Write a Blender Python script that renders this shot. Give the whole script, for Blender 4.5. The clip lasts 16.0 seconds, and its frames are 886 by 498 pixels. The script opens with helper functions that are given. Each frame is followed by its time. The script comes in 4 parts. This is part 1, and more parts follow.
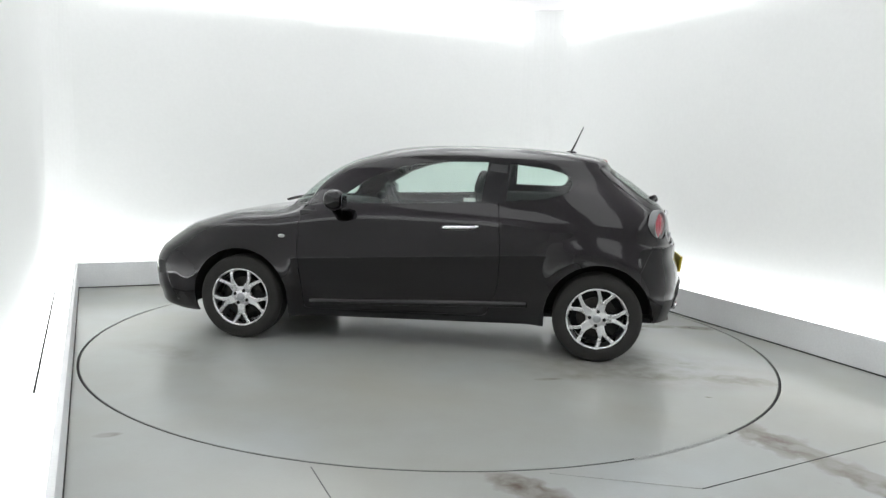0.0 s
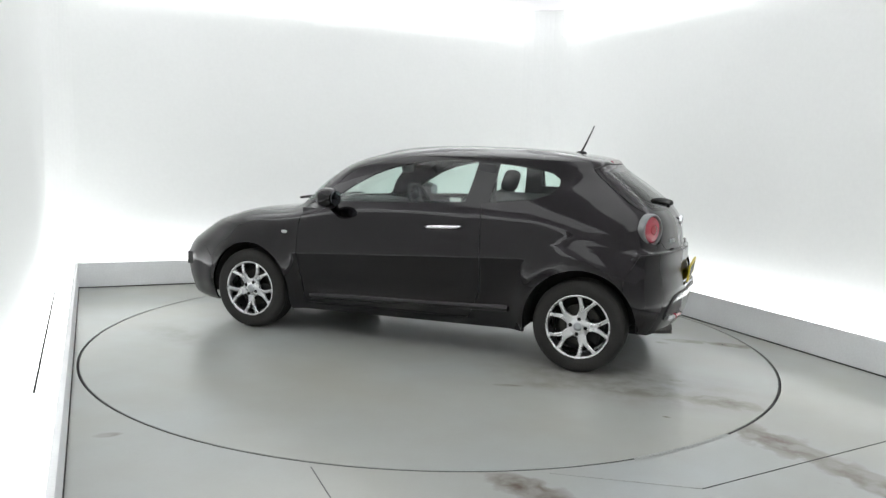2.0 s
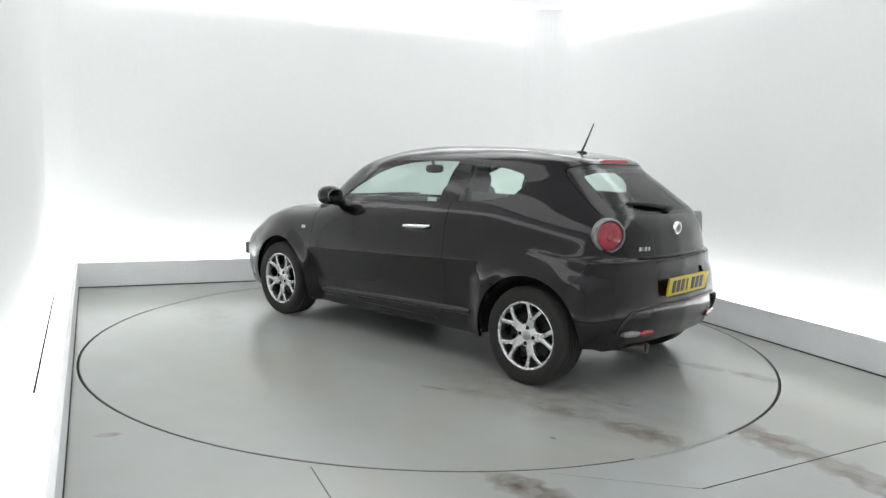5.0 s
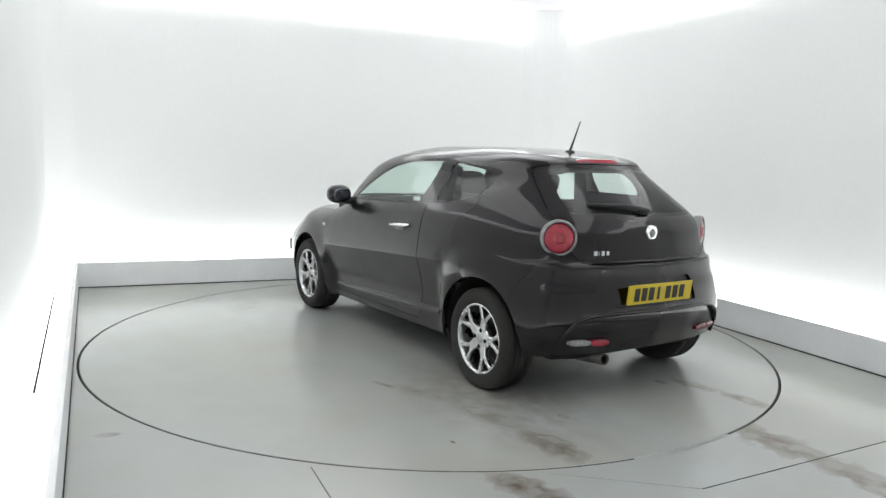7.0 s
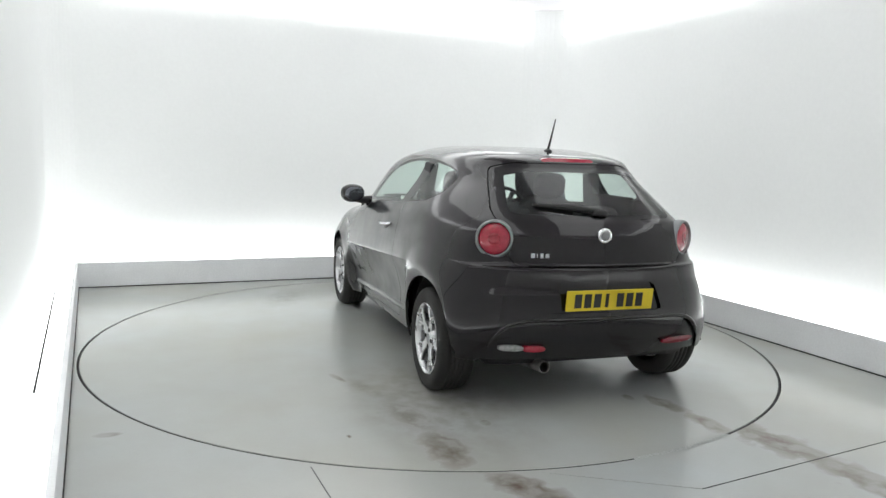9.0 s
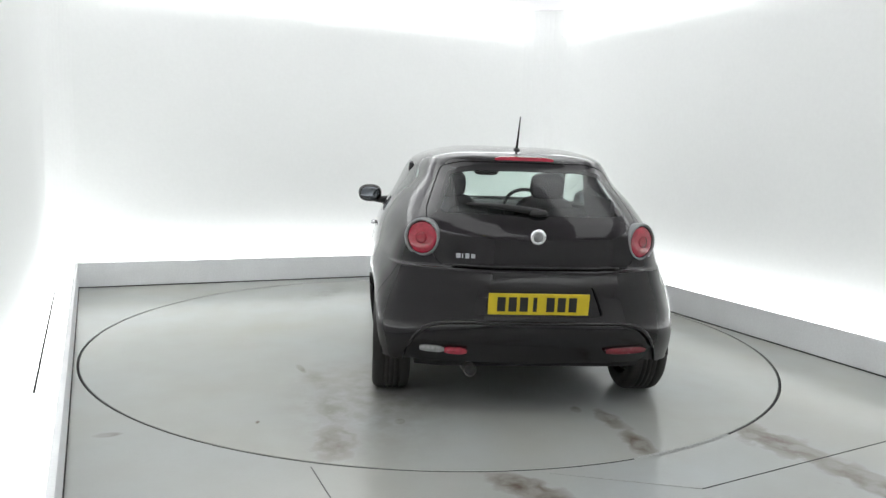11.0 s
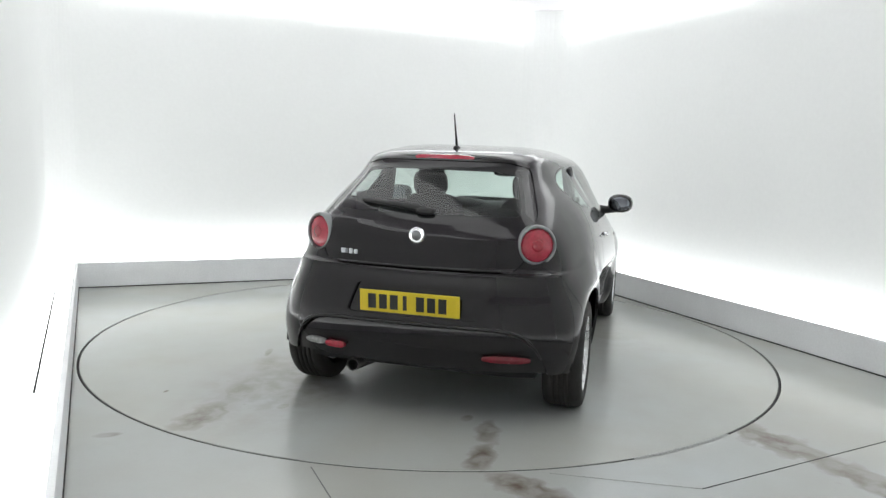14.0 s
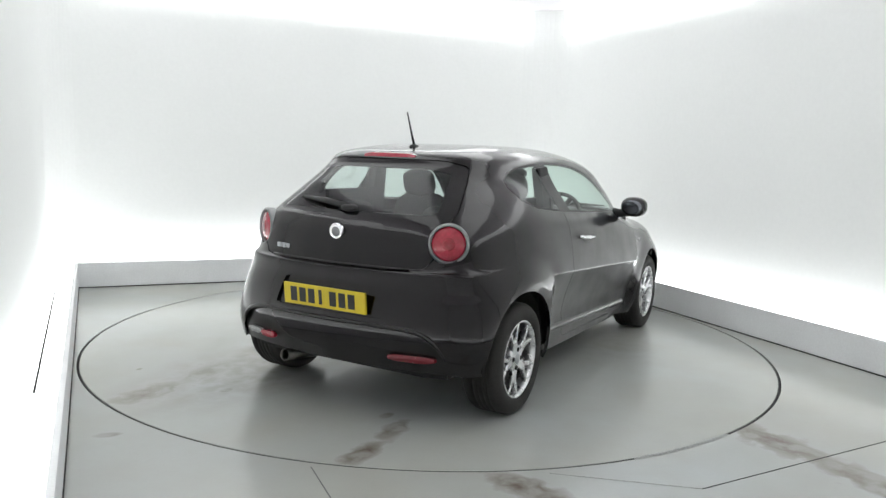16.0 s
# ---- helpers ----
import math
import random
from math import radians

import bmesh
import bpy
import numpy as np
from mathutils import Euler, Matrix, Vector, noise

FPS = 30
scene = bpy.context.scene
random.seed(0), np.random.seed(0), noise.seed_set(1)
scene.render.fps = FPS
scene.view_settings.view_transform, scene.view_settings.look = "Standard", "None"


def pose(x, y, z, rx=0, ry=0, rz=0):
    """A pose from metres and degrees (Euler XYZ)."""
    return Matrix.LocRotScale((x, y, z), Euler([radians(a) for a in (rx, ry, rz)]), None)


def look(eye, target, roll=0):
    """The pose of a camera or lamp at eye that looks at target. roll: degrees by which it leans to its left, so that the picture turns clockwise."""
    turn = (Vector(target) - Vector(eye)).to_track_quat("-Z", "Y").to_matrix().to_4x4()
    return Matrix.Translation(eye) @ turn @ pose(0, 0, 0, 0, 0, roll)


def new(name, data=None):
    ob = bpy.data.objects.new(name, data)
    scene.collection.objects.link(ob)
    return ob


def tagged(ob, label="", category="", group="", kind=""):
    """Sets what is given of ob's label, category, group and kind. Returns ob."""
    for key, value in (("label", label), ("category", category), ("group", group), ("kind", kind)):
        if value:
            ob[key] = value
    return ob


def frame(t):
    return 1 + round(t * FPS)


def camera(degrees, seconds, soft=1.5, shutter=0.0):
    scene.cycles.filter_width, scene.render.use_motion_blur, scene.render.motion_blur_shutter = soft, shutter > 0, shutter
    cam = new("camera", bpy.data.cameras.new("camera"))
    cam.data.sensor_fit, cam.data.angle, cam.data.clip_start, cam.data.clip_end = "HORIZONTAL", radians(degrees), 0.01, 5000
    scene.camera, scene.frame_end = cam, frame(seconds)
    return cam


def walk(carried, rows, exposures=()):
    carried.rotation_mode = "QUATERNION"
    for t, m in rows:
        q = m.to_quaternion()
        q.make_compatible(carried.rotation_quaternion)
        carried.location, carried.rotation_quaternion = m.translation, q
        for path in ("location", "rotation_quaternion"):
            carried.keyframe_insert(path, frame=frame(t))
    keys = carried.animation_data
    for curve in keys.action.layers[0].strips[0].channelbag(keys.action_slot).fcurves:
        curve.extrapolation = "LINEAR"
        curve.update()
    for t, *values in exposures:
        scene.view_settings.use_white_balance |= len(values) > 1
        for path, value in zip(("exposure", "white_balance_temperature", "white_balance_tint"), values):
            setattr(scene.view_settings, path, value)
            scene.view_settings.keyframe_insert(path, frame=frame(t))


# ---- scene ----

# Camera: fixed, a little rolled, in the front corner of the booth
EYE = (0.0, 0.0, 1.3823)
PITCH, ROLL = 7.443, 1.934
AIM = (0.0, math.cos(radians(PITCH)), EYE[2] - math.sin(radians(PITCH)))
cam = camera(61.32, 16.0, soft=1.4)
walk(cam, [(0.0, look(EYE, AIM, ROLL)), (16.0, look(EYE, AIM, ROLL))])

# Light
scene.view_settings.exposure = 0.25
WORLD_STRENGTH = 0.1
KERB_GLOW, TOP_GLOW, COVE_GLOW = 4.0, 1.2, 1.5
world = bpy.data.worlds.new("world")
scene.world = world
world.use_nodes = True
world.node_tree.nodes["Background"].inputs[0].default_value = (0.9, 0.95, 1.0, 1)
world.node_tree.nodes["Background"].inputs[1].default_value = WORLD_STRENGTH

# The booth's plan: a square room turned against the camera
TURN = 24.2
E1 = Vector((math.cos(radians(TURN)), math.sin(radians(TURN)), 0))
E2 = Vector((-math.sin(radians(TURN)), math.cos(radians(TURN)), 0))
ROOM = Matrix.Rotation(radians(TURN), 4, "Z")
LEFT, RIGHT, BACK, FRONT = -0.28, 4.655, 7.66, -1.6     # kerb faces, and the unseen wall added behind the camera
DEPTH = 0.25                                            # kerb face to wall
KERB = 0.235
CEIL = 3.06
CENTRE = Vector((-0.0616, 5.5055, 0.0))                 # turntable axis
RADIUS = 2.404
OFFSET = Vector((0.0742, -0.4009, 0.0))                 # the car's middle, from the axis


# ---------------------------------------------------------------- materials
def nodes_of(name):
    m = bpy.data.materials.new(name)
    m.use_nodes = True
    nt = m.node_tree
    return m, nt, nt.nodes["Principled BSDF"]


def plain(name, color, rough=0.5, metal=0.0, vary=0.12, scale=6.0, bump=0.0, coat=0.0, bump_scale=80.0, rough_vary=0.08, ior=1.45):
    """A surface with colour variation at two scales, uneven gloss and fine relief."""
    m, nt, b = nodes_of(name)
    N, L = nt.nodes.new, nt.links.new
    tc = N("ShaderNodeTexCoord")
    n1, n2 = N("ShaderNodeTexNoise"), N("ShaderNodeTexNoise")
    n1.inputs["Scale"].default_value, n1.inputs["Detail"].default_value = scale, 6
    n2.inputs["Scale"].default_value, n2.inputs["Detail"].default_value = bump_scale, 3
    L(tc.outputs["Object"], n1.inputs["Vector"])
    L(tc.outputs["Object"], n2.inputs["Vector"])
    add = N("ShaderNodeMath")
    add.operation = "ADD"
    L(n1.outputs[0], add.inputs[0])
    L(n2.outputs[0], add.inputs[1])
    mr = N("ShaderNodeMapRange")
    mr.inputs[1].default_value, mr.inputs[2].default_value = 0.6, 1.4
    L(add.outputs[0], mr.inputs[0])
    mix = N("ShaderNodeMix")
    mix.data_type = "RGBA"
    mix.inputs[6].default_value = (*[c * (1 - vary) for c in color], 1)
    mix.inputs[7].default_value = (*[min(1, c * (1 + vary)) for c in color], 1)
    L(mr.outputs[0], mix.inputs[0])
    L(mix.outputs[2], b.inputs["Base Color"])
    mr2 = N("ShaderNodeMapRange")
    mr2.inputs[1].default_value, mr2.inputs[2].default_value = 0.3, 0.7
    mr2.inputs[3].default_value, mr2.inputs[4].default_value = max(0.0, rough - rough_vary), min(1.0, rough + rough_vary)
    L(n1.outputs[0], mr2.inputs[0])
    L(mr2.outputs[0], b.inputs["Roughness"])
    b.inputs["Metallic"].default_value = metal
    b.inputs["IOR"].default_value = ior
    if coat:
        b.inputs["Coat Weight"].default_value, b.inputs["Coat Roughness"].default_value = coat, 0.04
    if bump:
        bp = N("ShaderNodeBump")
        bp.inputs["Strength"].default_value, bp.inputs["Distance"].default_value = bump, 0.01
        L(n2.outputs[0], bp.inputs["Height"])
        L(bp.outputs[0], b.inputs["Normal"])
    return m


def glow(name, color, strength):
    m, nt, b = nodes_of(name)
    b.inputs["Base Color"].default_value = (0.85, 0.85, 0.85, 1)
    b.inputs["Emission Color"].default_value = (*color, 1)
    b.inputs["Emission Strength"].default_value = strength
    return m


def glazing(name, tint, reflect=1.0):
    """Thin tinted sheet glass: clear straight through, glossy by the Fresnel angle."""
    m, nt, b = nodes_of(name)
    N, L = nt.nodes.new, nt.links.new
    nt.nodes.remove(b)
    tr, gl, fr, mx = N("ShaderNodeBsdfTransparent"), N("ShaderNodeBsdfGlossy"), N("ShaderNodeLayerWeight"), N("ShaderNodeMixShader")
    tr.inputs[0].default_value = (*tint, 1)
    gl.inputs["Roughness"].default_value = 0.02
    fr.inputs[0].default_value = 0.5
    p5, sc = N("ShaderNodeMath"), N("ShaderNodeMapRange")
    p5.operation = "POWER"
    p5.inputs[1].default_value = 5.0
    sc.inputs[3].default_value, sc.inputs[4].default_value = 0.06, 1.0
    L(fr.outputs["Facing"], p5.inputs[0])
    L(p5.outputs[0], sc.inputs[0])
    L(sc.outputs[0], mx.inputs[0])
    L(tr.outputs[0], mx.inputs[1])
    L(gl.outputs[0], mx.inputs[2])
    L(mx.outputs[0], nt.nodes["Material Output"].inputs[0])
    return m


def flooring(name, color, spots, seed, rough=0.21):
    """Painted concrete: cloudy grey, fine grain, and brown scuff marks of given places (x, y, half length, half width, turn, strength)."""
    m, nt, b = nodes_of(name)
    N, L = nt.nodes.new, nt.links.new
    tc = N("ShaderNodeTexCoord")

    def noise_node(scale, detail, offset):
        mp, n = N("ShaderNodeMapping"), N("ShaderNodeTexNoise")
        mp.inputs["Location"].default_value = (offset, offset * 0.7, 0)
        n.inputs["Scale"].default_value, n.inputs["Detail"].default_value = scale, detail
        L(tc.outputs["Object"], mp.inputs[0])
        L(mp.outputs[0], n.inputs["Vector"])
        return n.outputs[0]

    def ramp(value, lo, hi, out_lo=0.0, out_hi=1.0):
        r = N("ShaderNodeMapRange")
        for k, v in enumerate((lo, hi, out_lo, out_hi)):
            r.inputs[k + 1].default_value = v
        L(value, r.inputs[0])
        return r.outputs[0]

    def blend(fac, a, c2, kind="MIX"):
        mx = N("ShaderNodeMix")
        mx.data_type, mx.blend_type = "RGBA", kind
        L(fac, mx.inputs[0])
        if isinstance(a, tuple):
            mx.inputs[6].default_value = (*a, 1)
        else:
            L(a, mx.inputs[6])
        mx.inputs[7].default_value = (*c2, 1)
        return mx.outputs[2]

    def math2(op, a, c2):
        k = N("ShaderNodeMath")
        k.operation = op
        for slot, v in zip(k.inputs, (a, c2)):
            if isinstance(v, (int, float)):
                slot.default_value = v
            else:
                L(v, slot)
        return k.outputs[0]

    cloud = noise_node(0.8, 3, seed)
    wear = noise_node(3.4, 5, seed + 5)
    grain = noise_node(60, 3, seed + 7)
    smear = noise_node(9, 8, seed + 11)
    col = blend(ramp(cloud, 0.2, 0.8), (color[0] * 0.99, color[1] * 1.02, color[2] * 1.05), (color[0] * 0.98, color[1] * 0.93, color[2] * 0.84))
    col = blend(ramp(wear, 0.35, 0.75, 0, 0.30), col, (color[0] * 0.84, color[1] * 0.79, color[2] * 0.71))
    col = blend(ramp(grain, 0.3, 0.7, 0, 0.05), col, tuple(c * 0.6 for c in color))
    dirt = None
    for x, y, a, w, turn, power in spots:
        mp, ln = N("ShaderNodeMapping"), N("ShaderNodeVectorMath")
        mp.vector_type = "TEXTURE"
        mp.inputs["Location"].default_value = (x, y, 0)
        mp.inputs["Rotation"].default_value = (0, 0, radians(turn))
        mp.inputs["Scale"].default_value = (a, w, 1)
        L(tc.outputs["Object"], mp.inputs[0])
        ln.operation = "LENGTH"
        L(mp.outputs[0], ln.inputs[0])
        if power > 0.5:
            ragged = math2("ADD", ln.outputs["Value"], math2("MULTIPLY", math2("SUBTRACT", smear, 0.5), 2.0))
            fall = ramp(ragged, 0.98, 0.50, 0.0, power)
        else:
            fall = ramp(ln.outputs["Value"], 1.0, 0.25, 0.0, power)
        dirt = fall if dirt is None else math2("MAXIMUM", dirt, fall)
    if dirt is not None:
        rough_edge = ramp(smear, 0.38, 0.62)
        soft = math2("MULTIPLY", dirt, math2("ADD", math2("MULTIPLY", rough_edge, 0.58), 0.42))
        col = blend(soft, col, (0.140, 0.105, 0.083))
    L(col, b.inputs["Base Color"])
    L(ramp(grain, 0.2, 0.8, rough - 0.02, rough + 0.04), b.inputs["Roughness"])
    b.inputs["IOR"].default_value = 1.75
    bp = N("ShaderNodeBump")
    bp.inputs["Strength"].default_value, bp.inputs["Distance"].default_value = 0.012, 0.004
    L(grain, bp.inputs["Height"])
    L(bp.outputs[0], b.inputs["Normal"])
    return m


PAINT = plain("black_car_paint", (0.0062, 0.0047, 0.0062), 0.36, 1.0, 0.15, 5, 0.0, coat=1.0, bump_scale=300, rough_vary=0.05)
PAINT.node_tree.nodes["Principled BSDF"].inputs["Specular IOR Level"].default_value = 0.0
PAINT.node_tree.nodes["Principled BSDF"].inputs["Coat IOR"].default_value = 1.45
PAINT.node_tree.nodes["Principled BSDF"].inputs["Coat Roughness"].default_value = 0.03
TRIM = plain("black_plastic", (0.016, 0.016, 0.017), 0.5, bump=0.08, bump_scale=400)
GLOSS_BLACK = plain("gloss_black", (0.008, 0.008, 0.009), 0.12, rough_vary=0.03)
RUBBER = plain("tyre_rubber", (0.020, 0.019, 0.018), 0.78, vary=0.3, scale=12, bump=0.15, bump_scale=120)
DARK = plain("dark_underside", (0.012, 0.012, 0.012), 0.85, vary=0.4)
ALLOY = plain("silver_alloy", (0.66, 0.66, 0.67), 0.28, 1.0, 0.12, 14, 0.02, rough_vary=0.05)
CHROME = plain("chrome", (0.80, 0.80, 0.82), 0.10, 1.0, 0.04, 20, rough_vary=0.04)
SATIN = plain("satin_chrome", (0.42, 0.43, 0.45), 0.36, 0.9, 0.08, 20, rough_vary=0.05)
MIRROR_GLASS = plain("mirror_glass", (0.16, 0.17, 0.19), 0.06, 1.0, 0.03, 20, rough_vary=0.02)
RING = plain("grey_lamp_ring", (0.22, 0.225, 0.23), 0.38, 0.6, 0.08, 20, rough_vary=0.05)
STEEL = plain("brake_steel", (0.05, 0.048, 0.045), 0.5, 0.9, 0.3, 16)
EXHAUST = plain("exhaust_steel", (0.12, 0.115, 0.11), 0.4, 0.9, 0.3, 16)
RED = plain("red_lens", (0.34, 0.014, 0.036), 0.12, vary=0.25, scale=30, coat=0.8)
DEEP_RED = plain("deep_red_lens", (0.27, 0.010, 0.026), 0.15, vary=0.25, scale=30, coat=0.5)
REFLECTOR = plain("dark_reflector", (0.13, 0.006, 0.014), 0.2, vary=0.25, scale=30, coat=0.3)
REVERSING = plain("reversing_lens", (0.24, 0.24, 0.24), 0.18, vary=0.3, scale=40, coat=0.6)
CLEAR_LENS = plain("clear_lens", (0.40, 0.40, 0.40), 0.15, vary=0.2, scale=40, coat=0.8)
YELLOW = plain("yellow_plate", (0.60, 0.46, 0.02), 0.42, vary=0.06, scale=12)
INK = plain("plate_black", (0.015, 0.015, 0.015), 0.45)
CLOTH = plain("seat_cloth", (0.032, 0.032, 0.034), 0.9, vary=0.25, scale=14)
DASH = plain("dashboard_plastic", (0.035, 0.035, 0.037), 0.65, vary=0.2, scale=20, bump=0.1)
LINER = plain("headliner_cloth", (0.30, 0.30, 0.29), 0.9, vary=0.08, scale=30)
PAPER = plain("sticker_paper", (0.72, 0.72, 0.70), 0.6)
GLASS = glazing("tinted_glass", (0.80, 0.90, 0.86))
REAR_GLASS = glazing("rear_glass", (0.82, 0.88, 0.86))
WALL = plain("white_wall", (0.885, 0.895, 0.885), 0.75, vary=0.02, scale=0.8, bump=0.02, bump_scale=30)
CEILING = plain("ceiling_paint", (0.84, 0.82, 0.85), 0.85, vary=0.03, scale=1.5)
BOARD = plain("kerb_board", (0.84, 0.85, 0.86), 0.5, vary=0.06, scale=3, bump=0.03)
SEAM = plain("dark_seam", (0.03, 0.03, 0.03), 0.8, vary=0.3)
WORN = plain("half_worn_seam", (0.12, 0.12, 0.12), 0.8, vary=0.3)
FAINT = plain("worn_seam", (0.30, 0.31, 0.30), 0.8, vary=0.3)
STRIP_LOW = glow("kerb_light", (0.975, 1.0, 1.0), KERB_GLOW)
STRIP_COVE = glow("cove_light", (0.975, 1.0, 1.0), COVE_GLOW)
STRIP_TOP = glow("unseen_ceiling_light", (0.975, 1.0, 1.0), TOP_GLOW)
FLOOR_COLOUR = (0.415, 0.430, 0.425)
FLOOR = flooring("grey_floor_paint", FLOOR_COLOUR, [(1.70, 3.57, 0.38, 0.15, -62, 0.95), (1.90, 3.18, 0.34, 0.14, -68, 0.85), (0.38, 2.98, 0.22, 0.11, -35, 0.95), (0.50, 2.84, 0.20, 0.11, -35, 0.9),
                                                     (-1.544, 3.385, 0.07, 0.035, 20, 0.55)], 2.0)
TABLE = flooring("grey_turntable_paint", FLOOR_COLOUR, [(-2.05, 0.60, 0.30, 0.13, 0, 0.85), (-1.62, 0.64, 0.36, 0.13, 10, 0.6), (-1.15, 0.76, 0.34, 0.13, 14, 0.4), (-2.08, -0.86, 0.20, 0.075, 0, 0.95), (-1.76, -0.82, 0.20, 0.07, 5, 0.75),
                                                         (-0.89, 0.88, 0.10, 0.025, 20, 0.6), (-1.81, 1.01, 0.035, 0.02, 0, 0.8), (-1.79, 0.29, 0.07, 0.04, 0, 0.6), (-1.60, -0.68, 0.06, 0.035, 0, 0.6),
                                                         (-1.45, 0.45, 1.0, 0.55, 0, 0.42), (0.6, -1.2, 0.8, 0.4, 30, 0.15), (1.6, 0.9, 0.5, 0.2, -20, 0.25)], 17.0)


# ---------------------------------------------------------------- mesh helpers
def part(name, bm, material, parent=None, label="", smooth=False, loc=None):
    """Link a bmesh as one mesh object, under a thing or a part."""
    me = bpy.data.meshes.new(name)
    bm.normal_update()
    bm.to_mesh(me)
    bm.free()
    return part_mesh(name, me, material, parent, label, smooth, loc)


def part_mesh(name, me, material, parent=None, label="", smooth=False, loc=None):
    me.materials.append(material)
    if smooth:
        me.polygons.foreach_set("use_smooth", [True] * len(me.polygons))
    ob = new(name, me)
    if parent is not None:
        ob.parent = parent
    if loc is not None:
        ob.location = loc
    if label:
        ob["label"] = label
    return ob


def box(bm, lo, hi, m=None, bevel=0.0, seg=2):
    """A box from corner to corner, bevelled."""
    m = m or Matrix.Identity(4)
    c = [(a + b) / 2 for a, b in zip(lo, hi)]
    d = [b - a for a, b in zip(lo, hi)]
    got = bmesh.ops.create_cube(bm, size=1, matrix=m @ Matrix.Translation(c) @ Matrix.Diagonal((*d, 1)))
    if bevel:
        edges = list({e for v in got["verts"] for e in v.link_edges})
        bmesh.ops.bevel(bm, geom=edges, offset=bevel, segments=seg, affect="EDGES", profile=0.6)
    return bm


def lathe(bm, profile, steps=48, m=None, closed=False):
    """Turn a profile of (radius, height) about the z axis."""
    m = m or Matrix.Identity(4)
    rings = [[bm.verts.new(m @ Vector((r * math.cos(a), r * math.sin(a), h))) for r, h in profile]
             for a in [2 * math.pi * k / steps for k in range(steps)]]
    n = len(profile)
    for k in range(steps):
        a, b = rings[k], rings[(k + 1) % steps]
        for j in range(n if closed else n - 1):
            try:
                bm.faces.new((a[j], b[j], b[(j + 1) % n], a[(j + 1) % n]))
            except ValueError:
                pass
    bmesh.ops.remove_doubles(bm, verts=bm.verts, dist=1e-5)
    bmesh.ops.recalc_face_normals(bm, faces=bm.faces)
    return bm


def prism(bm, outline, z0, z1, m=None):
    """A flat outline raised from z0 to z1."""
    m = m or Matrix.Identity(4)
    low = [bm.verts.new(m @ Vector((x, y, z0))) for x, y in outline]
    top = [bm.verts.new(m @ Vector((x, y, z1))) for x, y in outline]
    n = len(outline)
    bm.faces.new(low[::-1])
    bm.faces.new(top)
    for k in range(n):
        bm.faces.new((low[k], low[(k + 1) % n], top[(k + 1) % n], top[k]))
    bmesh.ops.recalc_face_normals(bm, faces=bm.faces)
    return bm


def tube(bm, points, radius, steps=10):
    """A round bar along points; radius may be one number or one a point."""
    pts = [Vector(q) for q in points]
    rad = radius if isinstance(radius, (list, tuple)) else [radius] * len(pts)
    rings = []
    for k, q in enumerate(pts):
        d = (pts[min(k + 1, len(pts) - 1)] - pts[max(k - 1, 0)]).normalized()
        side = d.cross(Vector((0, 0, 1)))
        side = side.normalized() if side.length > 1e-3 else Vector((1, 0, 0))
        up = side.cross(d)
        rings.append([bm.verts.new(q + rad[k] * (side * math.cos(a) + up * math.sin(a))) for a in [2 * math.pi * j / steps for j in range(steps)]])
    for a, b in zip(rings, rings[1:]):
        for j in range(steps):
            bm.faces.new((a[j], a[(j + 1) % steps], b[(j + 1) % steps], b[j]))
    bm.faces.new(rings[0][::-1])
    bm.faces.new(rings[-1])
    bmesh.ops.recalc_face_normals(bm, faces=bm.faces)
    return bm


def blob(bm, centre, size, power=2.6, m=None, u=24, v=14):
    """A rounded block (superellipsoid) with half sizes."""
    m = m or Matrix.Identity(4)

    def s(c):
        return math.copysign(abs(c) ** (2 / power), c)
    rows = []
    for i in range(v + 1):
        b = -math.pi / 2 + math.pi * i / v
        rows.append([bm.verts.new(m @ Vector((centre[0] + size[0] * s(math.cos(b)) * s(math.cos(a)),
                                              centre[1] + size[1] * s(math.cos(b)) * s(math.sin(a)),
                                              centre[2] + size[2] * s(math.sin(b)))))
                     for a in [2 * math.pi * j / u for j in range(u)]])
    for a, b in zip(rows, rows[1:]):
        for j in range(u):
            bm.faces.new((a[j], a[(j + 1) % u], b[(j + 1) % u], b[j]))
    bmesh.ops.remove_doubles(bm, verts=bm.verts, dist=1e-5)
    bmesh.ops.recalc_face_normals(bm, faces=bm.faces)
    return bm


